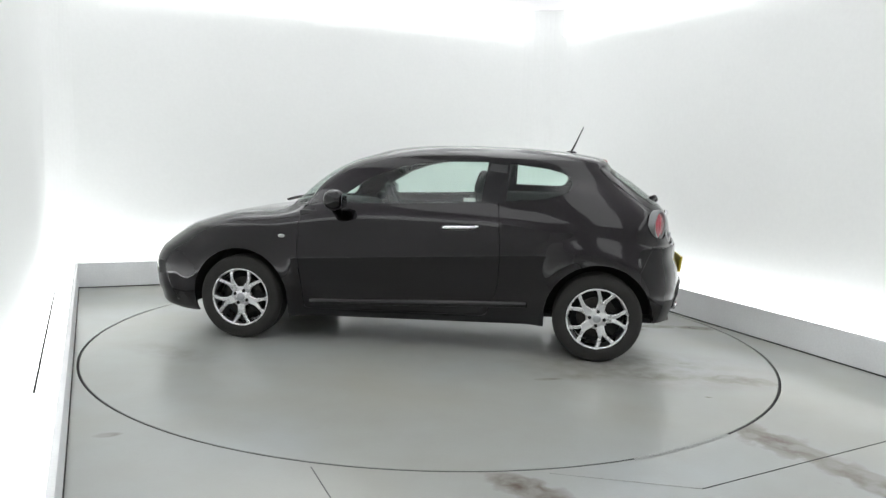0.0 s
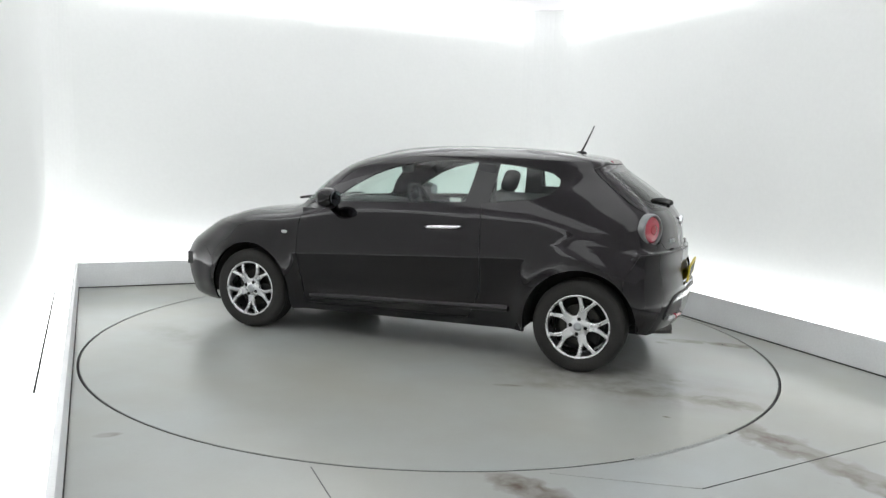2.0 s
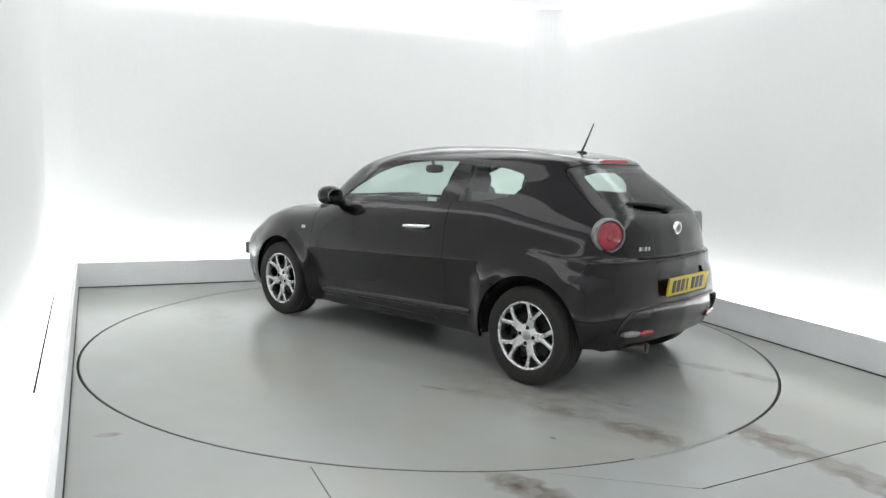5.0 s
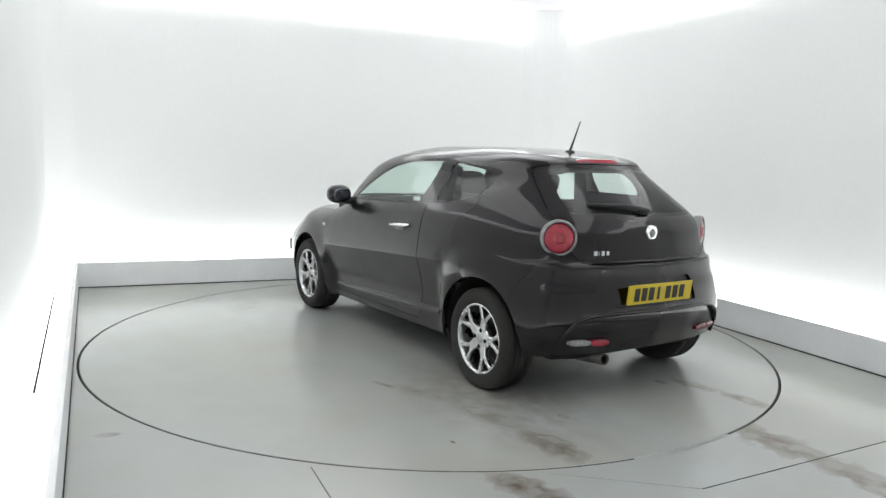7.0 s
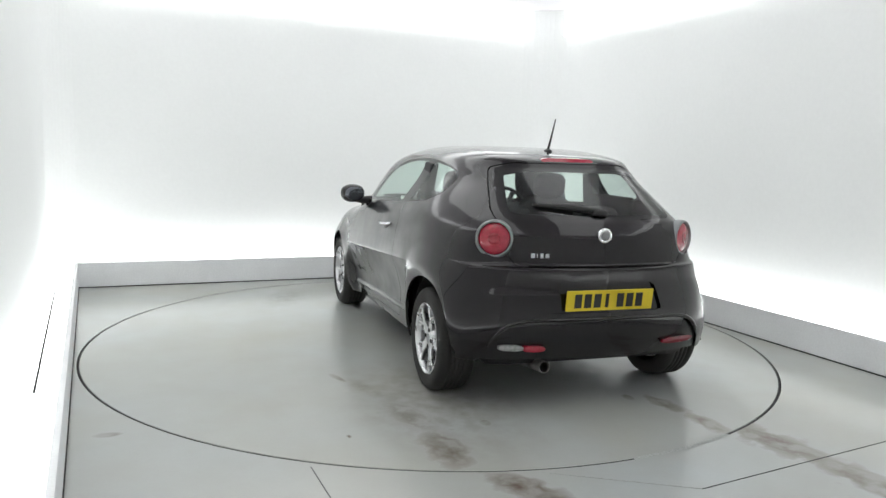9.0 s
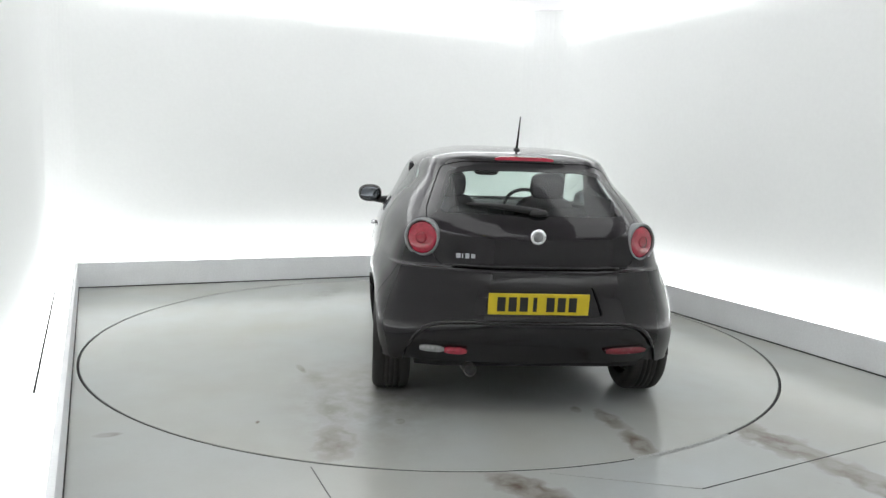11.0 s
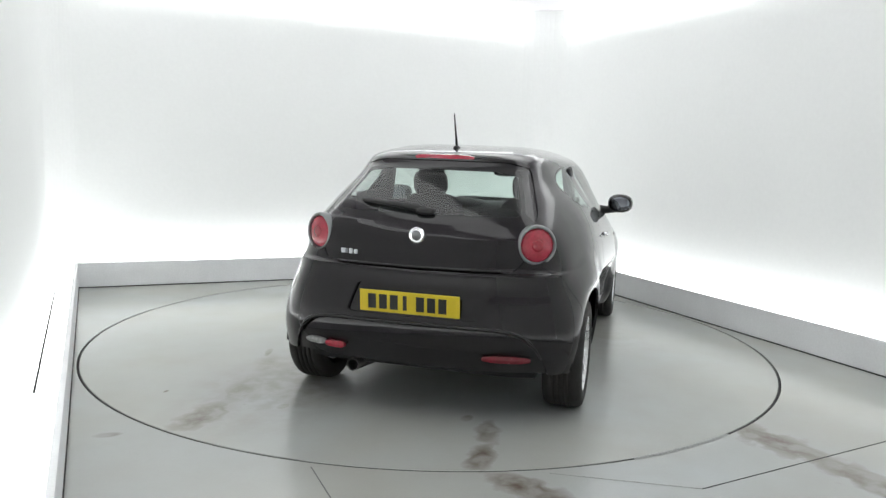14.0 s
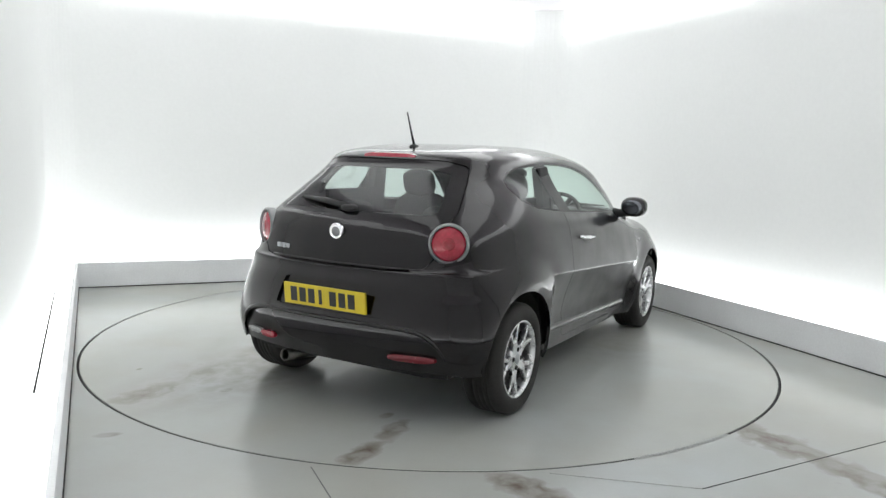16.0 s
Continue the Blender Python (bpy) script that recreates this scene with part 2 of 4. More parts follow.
# ---------------------------------------------------------------- the booth
def booth():
    def setting(name, bm, mat, label, category):
        return tagged(part(name, bm, mat), label, category, kind="structure")

    wl, wr, wb = LEFT - DEPTH, RIGHT + DEPTH, BACK + DEPTH
    # floor: a ring round the turntable, out to the walls
    bm = bmesh.new()
    c = ROOM.inverted() @ CENTRE
    rects = (wl - 0.1, wr + 0.1, FRONT - 0.1, wb + 0.1)
    angles = sorted([2 * math.pi * k / 256 for k in range(256)] +
                    [math.atan2(y - c.y, x - c.x) % (2 * math.pi) for x in rects[:2] for y in rects[2:]])
    inner, outer, deep = [], [], []
    for a in angles:
        dx, dy = math.cos(a), math.sin(a)
        reach = min(((rects[1] if dx > 0 else rects[0]) - c.x) / dx if abs(dx) > 1e-9 else 1e9,
                    ((rects[3] if dy > 0 else rects[2]) - c.y) / dy if abs(dy) > 1e-9 else 1e9)
        r = RADIUS + 0.006
        inner.append(bm.verts.new(ROOM @ Vector((c.x + r * dx, c.y + r * dy, 0))))
        deep.append(bm.verts.new(ROOM @ Vector((c.x + r * dx, c.y + r * dy, -0.12))))
        outer.append(bm.verts.new(ROOM @ Vector((c.x + reach * dx, c.y + reach * dy, 0))))
    n = len(angles)
    for k in range(n):
        j = (k + 1) % n
        bm.faces.new((inner[k], outer[k], outer[j], inner[j]))
        bm.faces.new((deep[k], inner[k], inner[j], deep[j]))
    setting("floor", bm, FLOOR, "scuffed light grey painted concrete floor round the turntable", "floor")
    bm = bmesh.new()
    prism(bm, [(CENTRE.x + 2.6 * math.cos(a), CENTRE.y + 2.6 * math.sin(a)) for a in [2 * math.pi * k / 64 for k in range(64)]], -0.2, -0.121)
    setting("turntable_pit", bm, SEAM, "dark pit under the turntable", "pit")
    # dirt trodden into the joint round the turntable, on one stretch
    bm = bmesh.new()
    ring = [[bm.verts.new((CENTRE.x + r * math.cos(radians(a)), CENTRE.y + r * math.sin(radians(a)), 0.0012)) for r in (RADIUS - 0.016, RADIUS + 0.010)] for a in np.linspace(294, 310, 26)]
    for p, q in zip(ring, ring[1:]):
        bm.faces.new((p[0], p[1], q[1], q[0]))
    bmesh.ops.recalc_face_normals(bm, faces=bm.faces)
    setting("joint_dirt", bm, FAINT, "grey dirt trodden into the turntable's joint", "dirt")
    # seams of the floor plates
    for a, b, mat in (((0.777, 3.05), (0.80, FRONT + DEPTH + 0.01), WORN), ((2.27, 2.285), (4.64, 2.47), SEAM)):
        bm = bmesh.new()
        d = (Vector(b) - Vector(a)).normalized()
        s = Vector((-d.y, d.x)) * 0.002
        prism(bm, [tuple(Vector(a) - s), tuple(Vector(b) - s), tuple(Vector(b) + s), tuple(Vector(a) + s)], -0.01, 0.002, ROOM)
        setting("floor_seam", bm, mat, "thin dark seam between floor plates", "seam")
    bm = bmesh.new()
    prism(bm, [(1.735, 2.64), (2.272, 2.283), (2.274, 2.286), (1.737, 2.643)], -0.01, 0.0015, ROOM)
    setting("floor_seam", bm, FAINT, "faint worn seam between floor plates", "seam")
    # the left side leans in towards the front
    hinge = Matrix.Translation((LEFT, BACK, 0)) @ Matrix.Rotation(radians(1.1), 4, "Z") @ Matrix.Translation((-LEFT, -BACK, 0))
    skew = lambda n: ROOM @ hinge if n.endswith("_left") else ROOM
    # walls; the front one is unseen, added to close the booth
    t = 0.12
    top = CEIL + 0.1
    for name, lo, hi, mat in (("wall_left", (wl - t, FRONT - t, -0.1), (wl, wb + t, top), WALL), ("wall_right", (wr, FRONT - t, -0.1), (wr + t, wb + t, top), WALL),
                              ("wall_back", (wl, wb, -0.1), (wr, wb + t, top), WALL), ("wall_front_unseen", (wl, FRONT - t, -0.1), (wr, FRONT, top), WALL)):
        setting(name, box(bmesh.new(), lo, hi, skew(name)), mat, "smooth white studio wall washed by light", "wall")
    bm = bmesh.new()
    r = 0.45
    arc = [(wr - r + r * math.sin(a), wb - r + r * math.cos(a)) for a in [math.pi / 2 * k / 12 for k in range(13)]]
    prism(bm, arc + [(wr + 0.004, wb + 0.004)], 0.0, CEIL + 0.05, ROOM)
    setting("wall_corner", bm, WALL, "rounded white corner of the studio wall", "wall")
    bm = bmesh.new()
    r = 0.28
    arc = [(wl + r - r * math.sin(a), wb - r + r * math.cos(a)) for a in [math.pi / 2 * k / 12 for k in range(13)]]
    prism(bm, arc + [(wl - 0.004, wb + 0.004)], 0.0, CEIL + 0.05, ROOM)
    setting("wall_corner", bm, WALL, "rounded white corner of the studio wall", "wall")
    setting("ceiling", box(bmesh.new(), (wl - t, FRONT - t, CEIL), (wr + t, wb + t, CEIL + 0.1), ROOM), CEILING, "plain pale ceiling", "ceiling")
    # kerbs with a light trough behind a board; the front one is unseen, added
    for name, lo, hi in (("kerb_left", (LEFT - 0.03, FRONT, 0), (LEFT, BACK + 0.03, KERB)), ("kerb_right", (RIGHT, FRONT, 0), (RIGHT + 0.03, BACK + 0.03, KERB)),
                         ("kerb_back", (LEFT, BACK, 0), (RIGHT, BACK + 0.03, KERB)), ("kerb_front_unseen", (0.1, FRONT + DEPTH - 0.03, 0), (RIGHT, FRONT + DEPTH, KERB))):
        setting(name, box(bmesh.new(), lo, hi, skew(name), 0.004, 2), BOARD, "low white kerb board along the wall", "kerb")
        bm = bmesh.new()
        if name == "kerb_back":
            prism(bm, [(LEFT, BACK - 0.006), (RIGHT, BACK - 0.006), (RIGHT, BACK), (LEFT, BACK)], 0.0, 0.008, ROOM)
        elif name == "kerb_front_unseen":
            prism(bm, [(0.1, FRONT + DEPTH), (RIGHT, FRONT + DEPTH), (RIGHT, FRONT + DEPTH + 0.006), (0.1, FRONT + DEPTH + 0.006)], 0.0, 0.008, ROOM)
        else:
            x = LEFT if name == "kerb_left" else RIGHT - 0.006
            prism(bm, [(x, FRONT), (x + 0.006, FRONT), (x + 0.006, BACK - 0.006), (x, BACK - 0.006)], 0.0, 0.008, skew(name))
        setting("kerb_seal", bm, SEAM, "dark sealant line under the kerb", "seal")
    z0, z1 = 0.15, 0.19
    # the front trough is an added glow that reflects in the car's flank
    for name, lo, hi in (("kerb_light_left", (wl, FRONT, z0), (LEFT - 0.03, BACK, z1)), ("kerb_light_right", (RIGHT + 0.03, FRONT, z0), (wr, BACK, z1)),
                         ("kerb_light_back", (wl, BACK + 0.03, z0), (wr, wb, z1)), ("kerb_light_front_unseen", (0.1, FRONT, z0), (RIGHT + 0.03, FRONT + DEPTH - 0.03, z1))):
        tray = part("kerb_light", box(bmesh.new(), (lo[0], lo[1], 0.0), (hi[0], hi[1], z0), skew(name)), BOARD)
        tagged(tray, "glowing white light trough behind the low kerb", "light", "kerb lights")
        part("diffuser", box(bmesh.new(), lo, hi, skew(name)), STRIP_LOW, tray, "glowing white diffuser")
    bm = bmesh.new()
    prism(bm, [(-0.412, 6.543), (-0.350, 3.864), (-0.338, 3.864), (-0.401, 6.543)], z1 - 0.002, z1 + 0.006, ROOM)
    setting("trough_seam", bm, SEAM, "thin dark seam along the light trough", "seam")
    # unseen light panels assumed under the ceiling, in from the walls, for top light
    g, w = 1.15, 0.95
    for lo, hi in (((wl + g, 0.5, CEIL - 0.05), (wl + g + w, wb - g - w - 0.1, CEIL - 0.01)),
                   ((wr - g - w, 0.5, CEIL - 0.05), (wr - g, wb - g, CEIL - 0.01)),
                   ((wl + g, wb - g - w, CEIL - 0.05), (wr - g - w - 0.1, wb - g, CEIL - 0.01))):
        frame_bm = box(bmesh.new(), (lo[0] - 0.012, lo[1] - 0.012, hi[2] - 0.002), (hi[0] + 0.012, hi[1] + 0.012, CEIL), ROOM)
        lamp = tagged(part("unseen_ceiling_light", frame_bm, BOARD), "unseen glowing white light panel assumed under the ceiling", "light", "ceiling lights")
        part("diffuser", box(bmesh.new(), lo, (hi[0], hi[1], hi[2] - 0.002), ROOM), STRIP_TOP, lamp, "glowing white diffuser")
    # strip lights along the top of the walls
    z0, z1 = 2.745, 3.03
    for name, lo, hi in (("cove_left", (wl, 0.6, z0), (wl + 0.07, wb - 0.4, z1)),
                         ("cove_right", (wr - 0.07, 0.6, z0), (wr, wb - 0.38, z1)),
                         ("cove_back", (wl + 0.25, wb - 0.07, z0), (wr - 0.38, wb, z1))):
        lamp = tagged(part("wall_light", box(bmesh.new(), lo, hi, skew(name), 0.01), BOARD), "glowing white strip light along the top of the wall", "light", "wall lights")
        d = {"cove_left": (0.01, 0, 0), "cove_right": (-0.01, 0, 0), "cove_back": (0, -0.01, 0)}[name]
        part("diffuser", box(bmesh.new(), [a + k - (0.008 if not k else 0) for a, k in zip(lo, d)], [a + k + (0.008 if not k else 0) for a, k in zip(hi, d)], skew(name), 0.004),
             STRIP_COVE, lamp, "glowing white diffuser")


def turntable():
    bm = bmesh.new()
    lathe(bm, [(0, -0.02), (RADIUS - 0.012, -0.02), (RADIUS - 0.010, -0.016), (RADIUS - 0.010, -0.002), (RADIUS - 0.012, 0.0), (0, 0.0)], 256)
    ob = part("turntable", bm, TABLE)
    bm = lathe(bmesh.new(), [(RADIUS - 0.0095, -0.02), (RADIUS, -0.02), (RADIUS, -0.003), (RADIUS - 0.0095, -0.003)], 256, None, True)
    part("edge_ring", bm, SEAM, ob, "dark steel edge ring")
    return tagged(ob, "large round grey turntable with brown tyre scuffs", "turntable")


# ---------------------------------------------------------------- the car's skin
# rows up the body: height, front end, rear end, half width
SHELL = [(0.165, 1.93, -1.72, 0.790), (0.20, 2.00, -1.78, 0.812), (0.27, 2.02, -1.83, 0.828), (0.33, 2.04, -1.855, 0.836), (0.40, 2.05, -1.875, 0.842),
         (0.48, 2.055, -1.88, 0.848), (0.56, 2.035, -1.872, 0.854), (0.62, 2.005, -1.862, 0.858), (0.645, 1.98, -1.857, 0.8595), (0.66, 1.965, -1.852, 0.8605), (0.70, 1.92, -1.84, 0.860),
         (0.75, 1.85, -1.837, 0.856), (0.77, 1.815, -1.836, 0.853), (0.784, 1.79, -1.830, 0.851), (0.798, 1.755, -1.808, 0.849), (0.83, 1.66, -1.798, 0.843), (0.87, 1.53, -1.79, 0.834), (0.91, 1.37, -1.782, 0.823),
         (0.95, 1.20, -1.772, 0.808), (0.98, 1.09, -1.757, 0.793), (1.005, 1.028, -1.74, 0.7785), (1.03, 0.998, -1.72, 0.7625), (1.08, 0.935, -1.665, 0.729)]
CABIN = [(1.14, 0.845, -1.585, 0.691), (1.20, 0.74, -1.50, 0.659), (1.26, 0.63, -1.405, 0.631), (1.30, 0.545, -1.345, 0.609), (1.325, 0.48, -1.325, 0.592),
         (1.35, 0.40, -1.30, 0.568), (1.375, 0.335, -1.24, 0.522), (1.395, 0.24, -1.12, 0.470), (1.412, 0.11, -0.97, 0.410), (1.423, -0.03, -0.80, 0.335),
         (1.429, -0.22, -0.62, 0.235), (1.431, -0.33, -0.43, 0.070)]
AXLE = 1.2555
HUB = 0.300
AROUND = 170


def smooth01(x, a, b):
    k = min(1.0, max(0.0, (x - a) / (b - a)))
    return k * k * (3 - 2 * k)


def spline_rows(rows, sub):
    """Catmull-Rom through the rows."""
    r = [np.array(q, float) for q in rows]
    r = [2 * r[0] - r[1]] + r + [2 * r[-1] - r[-2]]
    out = []
    for k in range(1, len(r) - 2):
        for j in range(sub):
            t = j / sub
            out.append(0.5 * (2 * r[k] + (r[k + 1] - r[k - 1]) * t + (2 * r[k - 1] - 5 * r[k] + 4 * r[k + 1] - r[k + 2]) * t * t
                              + (3 * r[k] - r[k - 1] - 3 * r[k + 1] + r[k + 2]) * t ** 3))
    out.append(r[-2])
    return out


def outline_at(z, xf, xr, b):
    """Half of the body's plan at a height, from the nose round to the tail, evenly spaced."""
    up = smooth01(z, 0.85, 1.05)
    xc = -0.30 * up - 0.12 * smooth01(z, 1.32, 1.42)
    xc = min(max(xc, xr + 0.02), xf - 0.02)
    nf = 6.5 - 1.8 * smooth01(z, 0.50, 0.74) + 1.2 * smooth01(z, 1.0, 1.15) - 2.2 * smooth01(z, 1.25, 1.4)
    nr = 11.0 - 1.8 * smooth01(z, 0.40, 0.95) - 3.2 * smooth01(z, 0.97, 1.25) - 1.8 * smooth01(z, 1.34, 1.41)
    bow = 0.23 + 0.06 * smooth01(z, 0.35, 0.85) - 0.19 * smooth01(z, 0.86, 1.28)
    taper = 0.06 * smooth01(z, 0.40, 0.95) + 0.125 * smooth01(z, 0.86, 1.28)
    f = np.linspace(0, np.pi, 1200)
    co, si = np.cos(f), np.sin(f)
    n = np.where(co >= 0, nf, nr)
    a = np.where(co >= 0, xf - xc, xc - xr)
    x = xc + a * np.sign(co) * np.abs(co) ** (2 / n)
    y = b * np.abs(si) ** (2 / n)
    # the tail is bowed in plan, and the cabin draws in towards it
    y = y * (1 - taper * np.clip((-0.3 - x) / 1.2, 0, 1.2) ** 2)
    k = np.clip((-0.9 - x) / 0.7, 0, 1)
    x = x + bow * y * y * k * k * (3 - 2 * k)
    flank = np.where(y > 0.3, 1, 0)
    # a crease along the doors, under which the flank turns in
    door_zone = np.clip((0.93 - np.abs(x)) / 0.15, 0, 1)
    door_zone = door_zone * door_zone * (3 - 2 * door_zone)
    below = min(1.0, max(0.0, (0.660 - z) / 0.24))
    y = y + flank * door_zone * (0.012 * math.exp(-abs(z - 0.66) / 0.06) - 0.052 * below)
    # flared wheel arches
    for w in (AXLE, -AXLE):
        r = np.hypot(x - w, z - HUB - 0.01)
        k = np.clip((r - 0.36) / 0.17, 0, 1)
        y = y + flank * 0.022 * (1 - k * k * (3 - 2 * k)) * smooth01(z, 0.15, 0.3)
    s = np.concatenate([[0], np.cumsum(np.hypot(np.diff(x), np.diff(y)))])
    at = np.linspace(0, s[-1], AROUND)
    x, y = np.interp(at, s, x), np.interp(at, s, y)
    y[0] = y[-1] = 0.0
    lift = smooth01(z, 0.35, 0.5) * (1 - smooth01(z, 1.06, 1.26))
    fade = np.array([smooth01(q, -1.55, -0.85) * (1 - smooth01(q, 0.85, 1.5)) for q in x])
    return np.stack([x, y, z - 0.06 * x * fade * lift], 1)


def make_skin():
    grid = np.array([outline_at(*q) for q in spline_rows(SHELL + CABIN, 3)])
    gx = np.gradient(grid, axis=1)
    gz = np.gradient(grid, axis=0)
    # mirrored neighbours at the middle line
    gx[:, 0] = grid[:, 1] - grid[:, 1] * np.array([1, -1, 1])
    gx[:, -1] = grid[:, -2] * np.array([1, -1, 1]) - grid[:, -2]
    nrm = np.cross(gz, gx)
    nrm /= np.maximum(np.linalg.norm(nrm, axis=2, keepdims=True), 1e-9)
    mid = np.array([-0.1, 0, 0.7])
    if (nrm * (grid - mid)).sum(2).mean() < 0:
        nrm = -nrm
    both = np.concatenate([grid, nrm], 2)
    polys = []
    for i in range(grid.shape[0] - 1):
        for j in range(AROUND - 1):
            polys.append([both[i, j], both[i, j + 1], both[i + 1, j + 1], both[i + 1, j]])
    return grid, polys


PLANES = {"xz": (0, 2), "yz": (1, 2), "xy": (0, 1)}


def half_plane(poly, ax, p, q):
    """Split a polygon by the line p-q: (left part, right part)."""
    i, j = PLANES[ax]
    d = [(q[0] - p[0]) * (v[j] - p[1]) - (q[1] - p[1]) * (v[i] - p[0]) for v in poly]
    if min(d) >= -1e-9:
        return poly, None
    if max(d) <= 1e-9:
        return None, poly
    left, right = [], []
    for k, v in enumerate(poly):
        w, a, b = poly[(k + 1) % len(poly)], d[k], d[(k + 1) % len(poly)]
        if a >= 0:
            left.append(v)
        if a <= 0:
            right.append(v)
        if a * b < 0:
            m = v + (w - v) * (a / (a - b))
            left.append(m)
            right.append(m)
    return (left if len(left) > 2 else None), (right if len(right) > 2 else None)


def ccw(outline):
    area = sum(a[0] * b[1] - b[0] * a[1] for a, b in zip(outline, outline[1:] + outline[:1]))
    return list(outline) if area > 0 else list(outline)[::-1]


def cut(polys, ax, outline, where=None):
    """Cut convex outline out of the skin: (what is left, what was cut out)."""
    o = ccw(outline)
    i, j = PLANES[ax]
    lo = (min(q[0] for q in o), min(q[1] for q in o))
    hi = (max(q[0] for q in o), max(q[1] for q in o))
    out, inn = [], []
    for poly in polys:
        us, vs = [v[i] for v in poly], [v[j] for v in poly]
        if max(us) < lo[0] or min(us) > hi[0] or max(vs) < lo[1] or min(vs) > hi[1] or (where and not where(sum(poly) / len(poly))):
            out.append(poly)
            continue
        rest, cast = poly, []
        for k in range(len(o)):
            rest, off = half_plane(rest, ax, o[k], o[(k + 1) % len(o)])
            if off:
                cast.append(off)
            if not rest:
                break
        if rest:
            inn.append(rest)
            out.extend(cast)
        else:
            out.append(poly)
    return out, inn


def inset(outline, d):
    """A convex outline drawn in by d."""
    o = ccw(outline)
    n = len(o)
    lines = []
    for k in range(n):
        p, q = Vector(o[k]), Vector(o[(k + 1) % n])
        t = (q - p).normalized()
        lines.append((p + Vector((-t.y, t.x)) * d, t))
    res = []
    for k in range(n):
        (p, t), (q, u) = lines[k - 1], lines[k]
        den = t.x * u.y - t.y * u.x
        if abs(den) < 1e-6:
            res.append((q.x, q.y))
        else:
            s = ((q.x - p.x) * u.y - (q.y - p.y) * u.x) / den
            res.append((p.x + t.x * s, p.y + t.y * s))
    return res


def round_outline(outline, r, n=5):
    """Corners of a convex outline rounded."""
    o = ccw(outline)
    res = []
    for k in range(len(o)):
        p, a, b = Vector(o[k]), Vector(o[k - 1]), Vector(o[(k + 1) % len(o)])
        k1, k2 = min(r, (a - p).length * 0.45), min(r, (b - p).length * 0.45)
        s, e = p + (a - p).normalized() * k1, p + (b - p).normalized() * k2
        for j in range(n + 1):
            t = j / n
            q = s * (1 - t) ** 2 + p * 2 * t * (1 - t) + e * t * t
            res.append((q.x, q.y))
    return res


def circle(cx, cz, r, n=40, rz=None):
    return [(cx + r * math.cos(2 * math.pi * k / n), cz + (rz or r) * math.sin(2 * math.pi * k / n)) for k in range(n)]


MIRRORED = np.array([1, -1, 1, 1, -1, 1.0])


def mirrored(polys):
    return [[v * MIRRORED for v in poly][::-1] for poly in polys]


def moved(polys, d):
    """A skin sunk (d < 0) or raised along its normals."""
    return [[np.concatenate([v[:3] + v[3:] * d, v[3:]]) for v in poly] for poly in polys]


def panel(name, polys, material, parent, label="", flange=0.016):
    """One piece of the skin as a mesh with true normals and turned-in edges."""
    index, verts, norms, faces = {}, [], [], []
    for poly in polys:
        f = []
        for v in poly:
            key = (round(v[0] * 20000), round(v[1] * 20000), round(v[2] * 20000))
            if key not in index:
                index[key] = len(verts)
                verts.append(v[:3])
                norms.append(v[3:] / max(np.linalg.norm(v[3:]), 1e-9))
            if not f or f[-1] != index[key]:
                f.append(index[key])
        if len(f) > 2 and f[0] == f[-1]:
            f.pop()
        if len(set(f)) == len(f) and len(f) > 2:
            a, b, c = verts[f[0]], verts[f[1]], verts[f[2]]
            n = np.cross(b - a, c - a)
            if n @ norms[f[0]] < 0:
                f = f[::-1]
            faces.append(f)
    if flange:
        seen = {}
        for f in faces:
            for a, b in zip(f, f[1:] + f[:1]):
                seen[(min(a, b), max(a, b))] = seen.get((min(a, b), max(a, b)), 0) + 1
        sunk = {}
        for f in list(faces):
            for a, b in zip(f, f[1:] + f[:1]):
                if seen[(min(a, b), max(a, b))] == 1:
                    e = verts[b] - verts[a]
                    side = np.cross(e, norms[a])
                    if np.linalg.norm(side) < 1e-9:
                        continue
                    side /= np.linalg.norm(side)
                    k = len(verts)
                    for i in (a, b):
                        verts.extend([verts[i], verts[i] - norms[i] * flange])
                        norms.extend([side, side])
                    faces.append([k + 2, k, k + 1, k + 3])
    me = bpy.data.meshes.new(name)
    me.from_pydata([tuple(v) for v in verts], [], faces)
    me.polygons.foreach_set("use_smooth", [True] * len(me.polygons))
    me.normals_split_custom_set_from_vertices([tuple(n) for n in norms])
    me.update()
    ob = part_mesh(name, me, material, parent, label, False, OFFSET if parent.type == "EMPTY" else None)
    if material in (GLASS, REAR_GLASS):
        ob.visible_shadow = False
    return ob


class Side:
    """Half width of the finished skin at a place on the flank."""

    def __init__(self, grid):
        g = grid.reshape(-1, 3)
        self.g = g[(g[:, 1] > 0.3)]

    def y(self, x, z):
        d = np.hypot(self.g[:, 0] - x, self.g[:, 2] - z)
        k = np.argsort(d)[:4]
        w = 1 / (d[k] + 1e-4)
        return float((self.g[k, 1] * w).sum() / w.sum())


